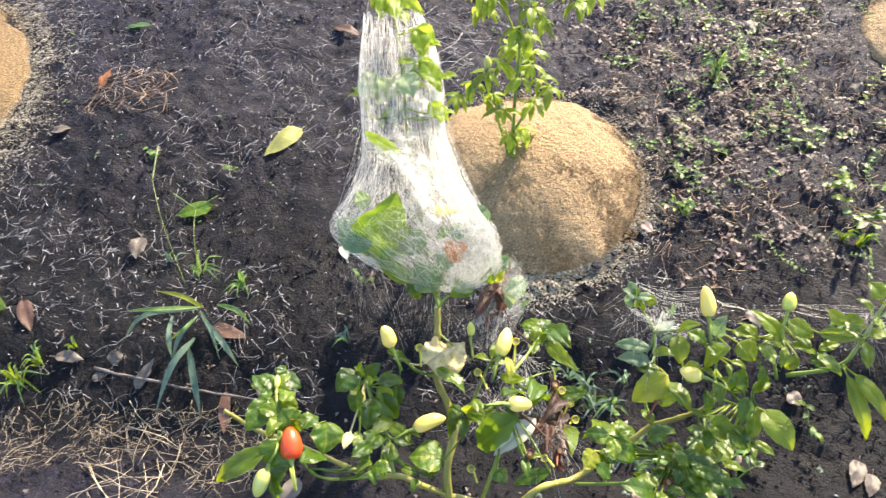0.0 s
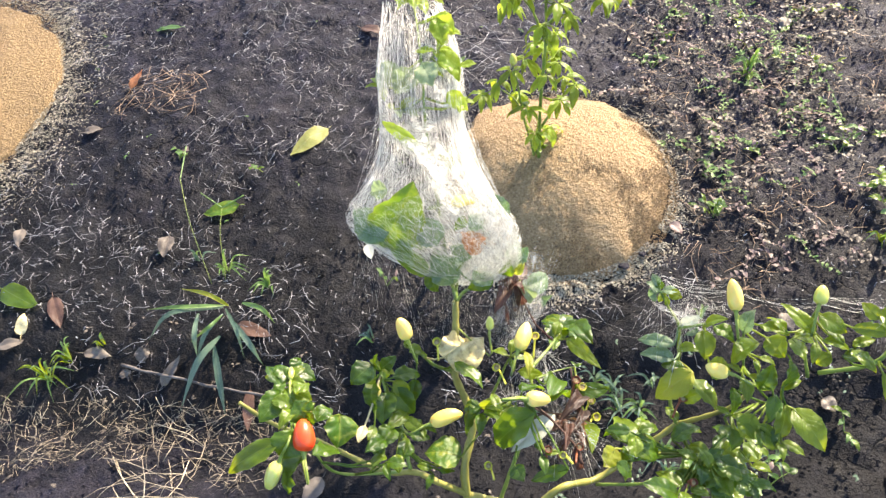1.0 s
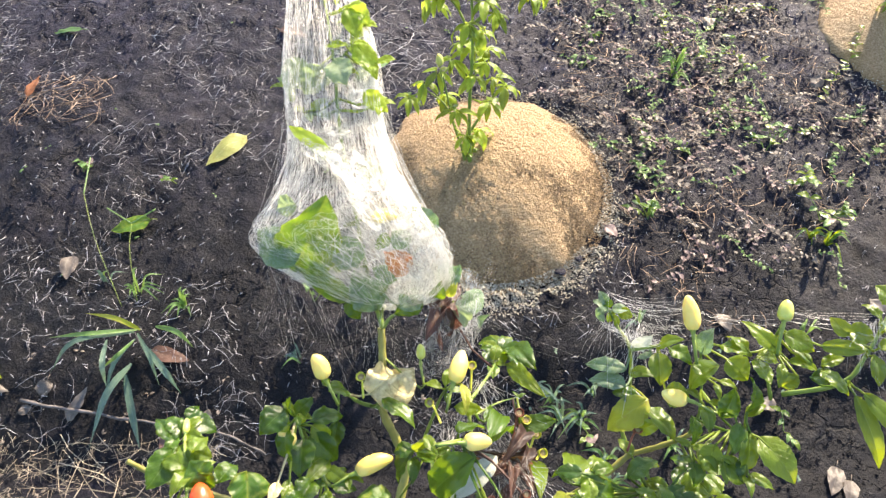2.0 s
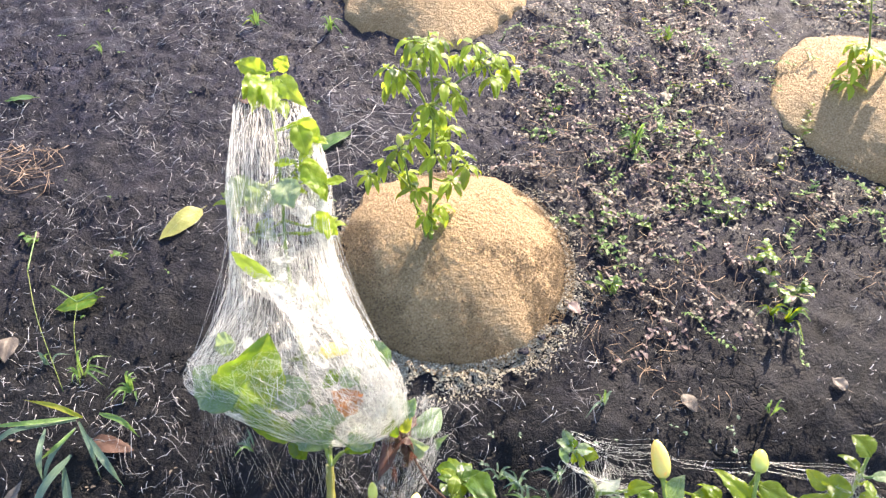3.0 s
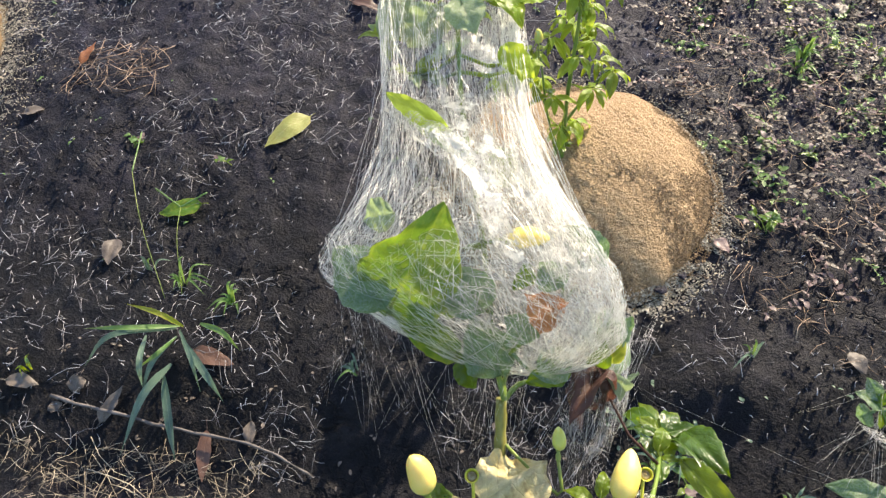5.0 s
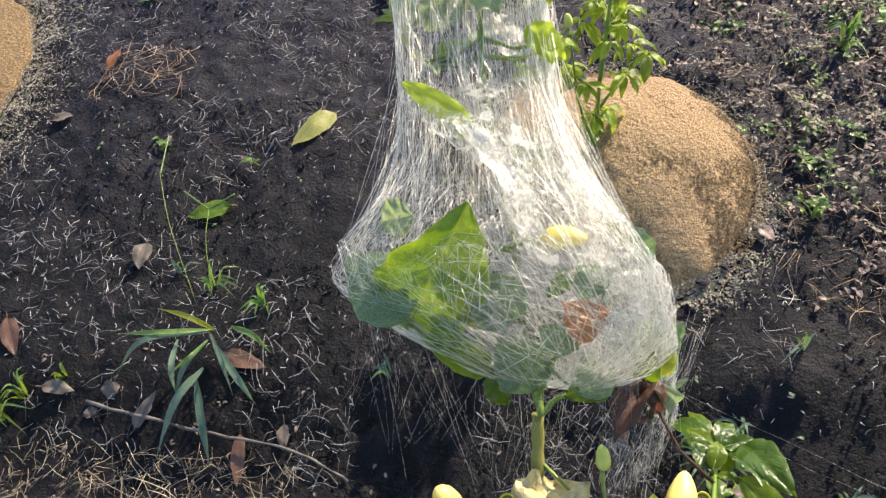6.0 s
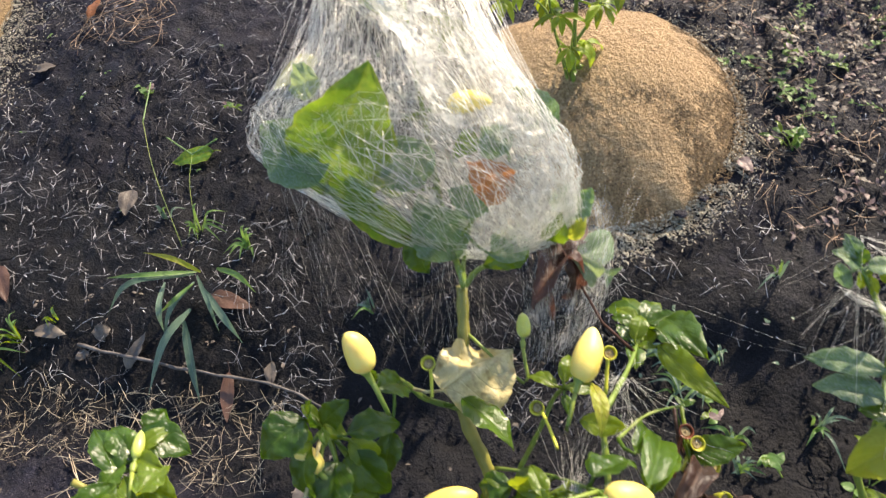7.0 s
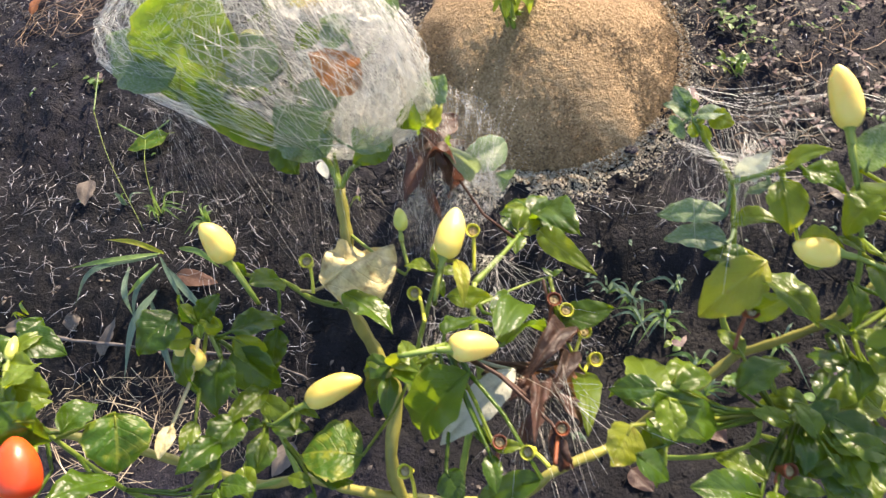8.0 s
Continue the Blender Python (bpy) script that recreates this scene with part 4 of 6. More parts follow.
chili.pod((0.0839, 0.4926, 0.9192), (0.0838, 0.5034, 0.9260), 0.0073, PODG)
chili.pod((0.0516, 0.5379, 1.0377), (0.0727, 0.5376, 1.0397), 0.0106, POD)
chili.pod((-0.0707, 0.3251, 0.9569), (-0.0797, 0.3112, 0.9383), 0.0115, PODG)
chili.cap((0.0365, 0.4675, 0.9307), (0.0381, 0.4555, 0.9178), 0.0076)
chili.cap((0.0913, 0.4548, 0.9107), (0.1008, 0.4251, 0.9264), 0.0075)
chili.cap((0.1266, 0.4692, 0.9390), (0.1249, 0.4557, 0.9234), 0.0071)
chili.cap((0.1637, 0.4462, 0.9059), (0.1572, 0.4286, 0.8926), 0.0073, True)
chili.cap((0.1693, 0.4427, 0.9006), (0.1623, 0.4331, 0.8902), 0.0074)
chili.cap((0.1775, 0.4366, 0.8889), (0.1692, 0.4187, 0.8854), 0.0075)
chili.cap((0.1813, 0.4212, 0.8859), (0.1720, 0.4048, 0.8924), 0.0074)
chili.cap((0.2506, 0.4172, 0.9232), (0.2418, 0.4060, 0.9104), 0.0069, True)
chili.cap((0.1466, 0.3476, 0.9430), (0.1543, 0.3442, 0.9362), 0.0057)
chili.cap((0.1356, 0.3544, 0.9391), (0.1335, 0.3463, 0.9344), 0.0058, True)
chili.cap((0.0866, 0.3651, 0.8926), (0.0920, 0.3527, 0.8918), 0.0069)
chili.cap((0.1606, 0.3617, 0.9324), (0.1566, 0.3455, 0.9355), 0.0060, True)
chili.cap((0.2514, 0.3508, 0.9030), (0.2454, 0.3472, 0.9000), 0.0067, True)
chili.sprig((-0.007, 0.424, 0.946), 3, 0.015, ("green", "bright"), 0.45)
chili.sprig((0.013, 0.393, 0.892), 3, 0.017, ("green", "bright"), 0.45)
chili.sprig((0.026, 0.405, 0.890), 3, 0.013, ("bright", "bright"), 0.45)
chili.sprig((0.040, 0.367, 0.879), 4, 0.022, ("green", "bright"), 0.45)
chili.sprig((0.079, 0.414, 0.901), 4, 0.020, ("green", "bright"), 0.45)
chili.sprig((0.096, 0.401, 0.921), 4, 0.017, ("bright", "bright"), 0.45)
chili.sprig((0.104, 0.461, 0.920), 4, 0.017, ("green", "bright"), 0.45)
chili.sprig((0.131, 0.354, 0.934), 3, 0.014, ("green", "bright"), 0.45)
chili.sprig((0.196, 0.368, 0.928), 3, 0.022, ("green", "bright"), 0.45)
chili.sprig((0.246, 0.400, 0.910), 3, 0.019, ("green", "bright"), 0.45)
chili.sprig((-0.002, 0.361, 0.901), 3, 0.020, ("green", "bright"), 0.45)
chili.sprig((0.260, 0.369, 0.905), 3, 0.022, ("green", "bright"), 0.45)
chili.sprig((0.275, 0.362, 0.905), 3, 0.022, ("green", "bright"), 0.45)
chili.sprig((0.263, 0.347, 0.898), 3, 0.022, ("green", "bright"), 0.45)
chili.sprig((0.245, 0.347, 0.900), 3, 0.021, ("bright", "bright"), 0.45)
chili.sprig((0.287, 0.396, 0.929), 3, 0.019, ("bright", "bright"), 0.45)
chili.sprig((0.294, 0.420, 0.953), 3, 0.019, ("bright", "bright"), 0.45)
chili.sprig((0.302, 0.431, 0.965), 3, 0.022, ("bright", "bright"), 0.45)
chili.sprig((0.317, 0.406, 0.952), 3, 0.022, ("green", "bright"), 0.45)
chili.sprig((0.303, 0.387, 0.931), 3, 0.019, ("bright", "bright"), 0.45)
chili.sprig((0.266, 0.359, 0.907), 3, 0.019, ("bright", "bright"), 0.45)
chili.sprig((0.291, 0.351, 0.908), 3, 0.019, ("green", "bright"), 0.45)
chili.sprig((0.324, 0.432, 0.989), 3, 0.021, ("bright", "bright"), 0.45)
chili.sprig((0.360, 0.415, 0.997), 3, 0.021, ("bright", "bright"), 0.45)
chili.sprig((0.341, 0.424, 0.996), 3, 0.021, ("bright", "bright"), 0.45)
chili.sprig((0.315, 0.376, 0.929), 3, 0.019, ("bright", "bright"), 0.45)
chili.sprig((0.393, 0.416, 1.013), 3, 0.021, ("bright", "webbed"), 0.45)
chili.sprig((0.401, 0.427, 1.027), 3, 0.021, ("bright", "webbed"), 0.45)
chili.sprig((-0.079, 0.393, 0.970), 4, 0.019, ("green", "bright"), 0.45)
chili.sprig((-0.064, 0.366, 0.969), 5, 0.020, ("green", "bright"), 0.45)
chili.sprig((0.000, 0.753, 1.145), 6, 0.018, ("lime", "lime"), 0.45)
chili.sprig((0.012, 0.730, 1.143), 5, 0.018, ("lime", "lime"), 0.45)
chili.sprig((0.039, 0.690, 1.126), 6, 0.018, ("lime", "lime"), 0.45)
chili.sprig((0.033, 0.667, 1.119), 5, 0.016, ("lime", "lime"), 0.45)
chili.sprig((-0.016, 0.674, 1.088), 6, 0.019, ("veiled", "lime"), 0.45)
chili.sprig((0.021, 0.652, 1.106), 6, 0.019, ("veiled", "lime"), 0.45)
chili.sprig((0.053, 0.643, 1.113), 5, 0.018, ("lime", "lime"), 0.45)
chili.sprig((-0.024, 0.667, 1.082), 5, 0.019, ("veiled", "lime"), 0.45)
chili.sprig((-0.005, 0.631, 1.077), 4, 0.019, ("veiled", "lime"), 0.45)
chili.sprig((0.056, 0.630, 1.084), 4, 0.016, ("lime", "lime"), 0.45)
chili.sprig((0.276, 0.385, 0.890), 5, 0.024, ("bright", "green", "bright"), 0.45, 1.0, 0.62)
chili.sprig((0.300, 0.400, 0.891), 5, 0.024, ("bright", "green", "bright"), 0.45, 1.0, 0.62)
chili.sprig((0.254, 0.350, 0.896), 4, 0.024, ("bright", "green", "bright"), 0.45, 1.0, 0.62)
chili.sprig((0.290, 0.370, 0.874), 5, 0.026, ("bright", "green", "bright"), 0.45, 1.0, 0.62)
chili.sprig((0.305, 0.385, 0.875), 4, 0.024, ("bright", "green", "bright"), 0.45, 1.0, 0.62)
chili.sprig((0.204, 0.372, 0.940), 4, 0.022, ("bright", "green", "bright"), 0.45, 1.0, 0.62)


# ---- spider webs ----
def threads(name, parent, at, runs, radius, rng, material, seg=5, sag=0.03):
    """Many fine threads, each from one point to another with a slight sag, as one mesh."""
    verts, faces, at = [], [], Vector(at)
    for a, c in runs:
        a, c = Vector(a) - at, Vector(c) - at
        d = c - a
        if d.length < 1e-4:
            continue
        s = d.orthogonal().normalized() * rng.uniform(-.02, .02) * d.length + Vector((0, 0, -sag * d.length * rng.uniform(0, 1)))
        r = radius * (0.45 + 0.55 * rng.random() + 1.1 * rng.random() ** 6)
        wob = min(0.0012, 0.02 * d.length)
        tube([a + d * (k / seg) + s * (4 * (k / seg) * (1 - k / seg)) + wob * noise.noise_vector((a + d * (k / seg)) * 190) for k in range(seg + 1)], [r] * (seg + 1), 3, verts, faces)
    ob = part(name, mesh(name, verts, faces, material), parent, at)
    return tagged(ob, kind="stuff")


# the silk tent round the plant's top, from the tip down: depth, height, and how far it reaches to either side
LEVELS = (
    (0.778, 1.156, -0.030, 0.007),
    (0.740, 1.138, -0.026, 0.031),
    (0.700, 1.124, -0.024, 0.048),
    (0.666, 1.100, -0.028, 0.058),
    (0.636, 1.078, -0.023, 0.057),
    (0.610, 1.067, -0.020, 0.062),
    (0.580, 1.054, -0.018, 0.069),
    (0.554, 1.041, -0.025, 0.087),
    (0.541, 1.026, -0.041, 0.104),
    (0.533, 1.010, -0.047, 0.112),
    (0.526, 0.998, -0.032, 0.115),
    (0.523, 0.981, -0.010, 0.115),
    (0.519, 0.964, 0.018, 0.099),
    (0.518, 0.954, 0.042, 0.072),
)
LINE = bend_line([((v[2] + v[3]) / 2, v[0], v[1]) for v in LEVELS], 4)
WIDTH = [p.x for p in bend_line([((v[3] - v[2]) / 2, 0, 0) for v in LEVELS], 4)]


def tent(s, a, scale=1.0, push=0.0):
    """A point on the tent: s runs from 0 at the tip to 1 at the bottom, a goes round."""
    f = max(0.0, min(1.0, s)) * (len(LINE) - 1)
    i = min(int(f), len(LINE) - 2)
    c, w = LINE[i].lerp(LINE[i + 1], f - i), WIDTH[i] + (WIDTH[i + 1] - WIDTH[i]) * (f - i)
    right, front = Vector((1, -0.02, -0.03)).normalized(), Vector((0, -0.62, 0.78))
    ca, sa = math.cos(a), math.sin(a)
    lump = 1 + 0.03 * noise.noise(Vector((ca * 1.5, sa * 1.5, s * 7))) + 0.03 * noise.noise(Vector((ca * 4, sa * 4, s * 16)))
    # the silk sags between the leaves that hold it up, and stands out in ridges over them
    ridge = abs(sa) * (0.10 * noise.noise(Vector((ca * 2.2, sa, s * 9 + 3))) + 0.055 * math.sin(7 * a + 9 * s))
    return c + w * scale * lump * (ca * right + (0.20 * sa + ridge * (1 if sa > 0 else -1)) * front) + front * push


wr = random.Random(21)
web = thing("spider_web", LINE[-1], "dense white silk tent wrapping the chili plant's top", "spider web")
na, ns = 130, 110
vv = []
for j in range(ns):
    for i in range(na):
        p = tent(0.06 + 0.94 * j / (ns - 1), 2 * math.pi * i / na, 0.95)
        q = Vector((p.x * 62, p.y * 38, p.z * 38))
        vv.append(p + 0.0045 * noise.noise_vector(q) + 0.0020 * noise.noise_vector(q * 2.7) - LINE[-1])
ff = [(j * na + i, j * na + (i + 1) % na, (j + 1) * na + (i + 1) % na, (j + 1) * na + i) for j in range(ns - 1) for i in range(na)]


def outer(s):
    """How far the outer layer stands off in front."""
    return 0.010 + 0.020 * smooth(0.42, 0.66, s) - 0.016 * smooth(0.86, 1.0, s)


def matted(f):
    """The silk lies thick on the sunny side and on the lower leaves."""
    j, i = f[0] // na, f[0] % na
    c = math.cos(2 * math.pi * i / na)
    return j / ns > 0.50 and math.sin(2 * math.pi * i / na) > -0.1 and c > -0.15 + 0.9 * max(0.0, 0.62 - j / ns) + 0.5 * noise.noise(Vector((c * 2, j * 0.06, 1)))


part("silk_film", mesh("silk_film", vv, [f for f in ff if not matted(f) and (f[0] // na < ns * 0.5 or math.sin(2 * math.pi * (f[0] % na) / na) > -0.1)], THIN), web, LINE[-1])
part("silk_film", mesh("silk_film", vv, [f for f in ff if matted(f)], VEIL), web, LINE[-1])


def somewhere(lo, hi, bias=0.38):
    """A place on the tent, oftener on its thickly spun side and in bunches."""
    while True:
        a, s = wr.uniform(0, 6.283), wr.uniform(lo, hi)
        if wr.random() < 1 - bias + bias * math.cos(a) and noise.noise(Vector((math.cos(a) * 9, math.sin(a) * 3, s * 3))) > wr.uniform(-0.7, 0.25):
            return a, s


runs = []
for _ in range(640):
    a, s = somewhere(0.08, 0.74)
    e = min(1.0, s + wr.uniform(0.12, 0.5))
    b = a + wr.gauss(0, 0.22)
    mid, k = wr.uniform(0.3, 0.7), wr.gauss(0, 0.07)
    q = tent(s + (e - s) * mid, a + (b - a) * mid + k, wr.uniform(0.88, 1.02))
    runs += [(tent(s, a), q), (q, tent(e, b))]
threads("long_threads", web, LINE[-1], runs, 0.00011, wr, SILK, 5)
runs = []
for _ in range(1900):
    a, s = somewhere(0.50, 1.0)
    b, e = a + wr.gauss(0, 0.35), min(1, max(0.42, s + wr.gauss(0, 0.07)))
    runs.append((tent(s, a, wr.uniform(0.7, 1.02)), tent(e, b, wr.uniform(0.7, 1.02))))
for _ in range(420):
    a, s = somewhere(0.1, 0.6)
    runs.append((tent(s, a), tent(s + wr.gauss(0, 0.05), a + wr.gauss(0, 0.5))))
threads("cross_threads", web, LINE[-1], runs, 0.00009, wr, SILK, 4)
# the outer layer, drawn tight over the leaves
runs = []
for _ in range(1900):
    a, s = somewhere(0.14, 0.96, 0.05)
    a = abs((a + math.pi) % (2 * math.pi) - math.pi)
    b, e = a + wr.gauss(0, 0.25), min(0.97, max(0.1, s + wr.gauss(0, 0.10)))
    runs.append((tent(s, a, 0.93, outer(s)), tent(e, b, 0.93, outer(e))))
threads("outer_threads", web, LINE[-1], runs, 0.00009, wr, SILK, 3, 0.0)
fv = []
for j in range(60):
    for i in range(40):
        p = tent(0.10 + 0.84 * j / 59, math.pi * (0.06 + 0.88 * i / 39), 0.96, outer(0.10 + 0.84 * j / 59) * min(1.0, 8 * i / 39 + 0.1, 8 * (39 - i) / 39 + 0.1))
        fv.append(p + 0.003 * noise.noise_vector(p * 45) - LINE[-1])
part("silk_film", mesh("silk_film", fv, grid_faces(40, 60), FINE), web, LINE[-1])
# the thick sheet of matted silk, folded over at one edge, that catches the sun
fold = bend_line([(-0.018, 0.600, 1.074), (0.004, 0.566, 1.083), (0.020, 0.556, 1.072), (0.030, 0.550, 1.052), (0.043, 0.540, 1.033), (0.054, 0.532, 1.018)], 8)
brow = bend_line([(0.050, 0.612, 1.078), (0.058, 0.596, 1.070), (0.066, 0.582, 1.062), (0.076, 0.566, 1.052), (0.085, 0.552, 1.038), (0.088, 0.545, 1.022)], 8)
sv = []
for p, q in zip(fold, brow):
    for i in range(26):
        u = i / 25
        r = p.lerp(q, u) + Vector((0, -0.62, 0.78)) * (0.007 * math.sin(math.pi * u ** 0.5) - 0.005 * math.exp(-(u / 0.10) ** 2))
        k = Vector((r.x * 50, r.y * 30, r.z * 30))
        sv.append(r + 0.0035 * noise.noise_vector(k) + 0.0016 * noise.noise_vector(k * 3.1) - LINE[-1])
part("silk_sheet", mesh("silk_sheet", sv, grid_faces(26, len(fold)), MAT), web, LINE[-1], "thick matted white silk")
pv = []
for p, q in zip(bend_line([(0.017, 0.668, 1.080), (0.033, 0.655, 1.068), (0.047, 0.645, 1.065)], 8), bend_line([(0.032, 0.676, 1.083), (0.045, 0.662, 1.074), (0.058, 0.652, 1.074)], 8)):
    for i in range(10):
        r = p.lerp(q, i / 9)
        pv.append(r + 0.004 * noise.noise_vector(r * 60) + 0.0015 * noise.noise_vector(r * 190) - LINE[-1])
part("silk_sheet", mesh("silk_sheet", pv, grid_faces(10, 17), MAT), web, LINE[-1], "small patch of matted silk")
gv = []
for p, q in zip(bend_line([(0.015, 0.560, 1.088), (0.024, 0.552, 1.082), (0.031, 0.546, 1.072), (0.037, 0.540, 1.056), (0.047, 0.532, 1.038), (0.054, 0.528, 1.030)], 7), bend_line([(0.022, 0.556, 1.091), (0.036, 0.548, 1.083), (0.043, 0.542, 1.073), (0.050, 0.536, 1.060), (0.056, 0.528, 1.049), (0.060, 0.524, 1.037)], 7)):
    for i in range(9):
        r = p.lerp(q, i / 8) + Vector((0, -0.62, 0.78)) * 0.003 * math.sin(math.pi * i / 8)
        gv.append(r + 0.0022 * noise.noise_vector(r * 90) + 0.001 * noise.noise_vector(r * 260) - LINE[-1])
part("silk_fold", mesh("silk_fold", gv, grid_faces(9, 36), MAT), web, LINE[-1], "bright folded edge of matted silk")
lv = []
for j in range(30):
    for i in range(30):
        u, w = i / 29, j / 29
        r = tent(0.60 + 0.30 * w, math.pi * (0.12 + 0.34 * u), 0.9, 0.004 + 0.006 * math.sin(3.1 * u + 5 * w))
        k = Vector((r.x * 55, r.y * 35, r.z * 35))
        lv.append(r + 0.004 * noise.noise_vector(k) + 0.0016 * noise.noise_vector(k * 3.1) - LINE[-1])
part("silk_sheet", mesh("silk_sheet", lv, grid_faces(30, 30), VEIL), web, LINE[-1], "matted white silk")
# the drawn rim, a rope of silk along the lower edge
rim_at = [tent(0.99 - 0.27 * abs(u) ** 1.3, math.pi / 2 - u * 1.5, 0.99) for u in [k / 14 - 1 for k in range(29)]]
runs = []
for _ in range(70):
    i = wr.randrange(27)
    j = min(28, i + wr.randint(2, 6))
    jit = Vector((wr.gauss(0, 0.0012), wr.gauss(0, 0.0012), wr.gauss(0, 0.0012)))
    runs.append((rim_at[i] + jit, rim_at[j] + jit))
threads("rim_threads", web, LINE[-1], runs, 0.00012, wr, SILK, 3, 0.0)


def between(p, q, n, jitter, cross=0.10):
    """n random runs whose ends lie along two lines of points."""
    out = []
    p, q = [Vector(v) for v in p], [Vector(v) for v in q]
    for _ in range(n):
        u = wr.random()
        w = min(1, max(0, u + wr.gauss(0, cross)))
        f, g = u * (len(p) - 1), w * (len(q) - 1)
        i, j = min(int(f), len(p) - 2), min(int(g), len(q) - 2)
        jit = Vector((wr.gauss(0, jitter), wr.gauss(0, jitter), wr.gauss(0, jitter)))
        out.append((p[i].lerp(p[i + 1], f - i), q[j].lerp(q[j + 1], g - j) + jit))
    return out


# curtain of loose threads under the tent
skirt = thing("spider_web", (0.03, 0.50, 0.95), "faint loose silk threads hanging below the tent", "spider web")
rim = [tent(0.74, math.pi - 0.1), tent(0.82, math.pi - 0.3), tent(0.90, math.pi - 0.5), tent(0.97, math.pi - 0.9), tent(0.98, 1.2)]
low = [Vector(p) + Vector((0.0, -0.012, -0.075)) for p in rim]
threads("threads", skirt, (0.03, 0.50, 0.95), between(rim, low, 80, 0.016, 0.12), 0.00003, wr, SILK, 5, 0.06)

# pale sleeve hanging from the tent's side
sleeve = thing("spider_web", (0.13, 0.54, 0.93), "matted silk sleeve hanging over shrivelled brown leaves", "spider web")
top = [(0.094, 0.525, 0.962), (0.117, 0.551, 0.973), (0.135, 0.590, 0.915), (0.146, 0.620, 0.865)]
bot = [(0.085, 0.490, 0.900), (0.100, 0.495, 0.893), (0.118, 0.515, 0.885), (0.139, 0.588, 0.848)]
threads("threads", sleeve, (0.13, 0.54, 0.93), between(top, bot, 50, 0.014, 0.36) + between(bot, top, 50, 0.014, 0.45), 0.00003, wr, SILK, 4, 0.06)
sheet = []
for j in range(12):
    for i in range(10):
        u, w = i / 9, j / 11
        f = u * 3
        k = min(int(f), 2)
        p = Vector(top[k]).lerp(Vector(top[k + 1]), f - k).lerp(Vector(bot[k]).lerp(Vector(bot[k + 1]), f - k), w)
        sheet.append(p + 0.008 * noise.noise_vector(p * 40) - Vector((0.13, 0.54, 0.93)))
part("silk_film", mesh("silk_film", sheet, grid_faces(10, 12), SLEEVE), sleeve, (0.13, 0.54, 0.93))

# web between the branch with the crinkled shoot and the upright pod
side = thing("spider_web", (0.25, 0.48, 0.97), "open spider web slung between chili shoots and a pod", "spider web")
shoot = [(0.232, 0.496, 0.992), (0.240, 0.493, 0.985), (0.252, 0.485, 0.977), (0.262, 0.478, 0.968)]
pod_edge = [(0.2825, 0.473, 1.011), (0.281, 0.468, 1.003), (0.2815, 0.461, 0.996), (0.285, 0.455, 0.989)]
threads("threads", side, (0.25, 0.48, 0.97), between(shoot, pod_edge, 20, 0.002, 0.16), 0.00006, wr, SILK, 8, 0.20)
ladder = []
for k in range(40):  # ladder threads that tie the slung ones together
    u, w = wr.random(), wr.uniform(0.15, 0.9)
    f = u * 2.99
    i = int(f)
    p = Vector(shoot[i]).lerp(Vector(shoot[i + 1]), f - i).lerp(Vector(pod_edge[i]).lerp(Vector(pod_edge[i + 1]), f - i), w) - Vector((0, 0, 0.006 * math.sin(math.pi * w)))
    ladder.append((p, p + Vector((wr.gauss(0.003, 0.004), -0.003, wr.uniform(-0.011, -0.004)))))
threads("threads", side, (0.25, 0.48, 0.97), ladder, 0.00005, wr, SILK, 3, 0.0)
leafs = [(0.218, 0.475, 0.931), (0.232, 0.468, 0.935), (0.250, 0.459, 0.941), (0.258, 0.453, 0.940)]
threads("threads", side, (0.25, 0.48, 0.97), between(shoot, leafs, 50, 0.011, 0.35) + between([(0.226, 0.489, 0.968), (0.251, 0.469, 0.954)], [(0.268, 0.462, 0.962), (0.275, 0.458, 0.97)], 40, 0.006), 0.00005, wr, SILK, 4, 0.05)
threads("threads", side, (0.25, 0.48, 0.97), between([(0.143, 0.585, 0.872), (0.146, 0.580, 0.856)], [(0.222, 0.480, 0.945), (0.224, 0.476, 0.930)], 2, 0.004), 0.00003, wr, SILK, 6, 0.10)
threads("threads", side, (0.25, 0.48, 0.97), between([(0.284, 0.471, 1.010), (0.287, 0.462, 0.999)], [(0.340, 0.449, 1.020), (0.345, 0.446, 1.010)], 5, 0.003), 0.00005, wr, SILK, 8, 0.22)

far = thing("spider_web", (0.38, 0.43, 1.01), "loose web over the end of a chili branch", "spider web")
threads("threads", far, (0.38, 0.43, 1.01), between([(0.344, 0.447, 1.02), (0.342, 0.447, 1.01)], [(0.405, 0.433, 1.032), (0.404, 0.430, 1.022)], 12, 0.004)
        + between([(0.378, 0.424, 1.018), (0.400, 0.432, 1.028)], [(0.382, 0.415, 0.998), (0.405, 0.405, 1.0)], 50, 0.012), 0.00004, wr, SILK, 6, 0.12)

# small webs over the dead leaves and low twigs
small = thing("spider_web", (0.15, 0.39, 0.92), "dusty web across dead brown leaves", "spider web")
threads("threads", small, (0.15, 0.39, 0.92), between([(0.143, 0.398, 0.922), (0.150, 0.388, 0.915), (0.165, 0.40, 0.92)], [(0.147, 0.352, 0.938), (0.160, 0.352, 0.937), (0.176, 0.353, 0.936)], 44, 0.014)
        + between([(0.102, 0.402, 0.935), (0.11, 0.398, 0.94)], [(0.108, 0.43, 0.915), (0.125, 0.43, 0.92)], 40, 0.012)
        + between([(0.125, 0.470, 0.92), (0.14, 0.468, 0.918)], [(0.118, 0.445, 0.905), (0.15, 0.452, 0.905)], 50, 0.014)
        + between([(0.127, 0.440, 0.915), (0.137, 0.440, 0.932)], [(0.146, 0.430, 0.885), (0.160, 0.425, 0.880)], 36, 0.012), 0.00005, wr, SILK, 4, 0.05)


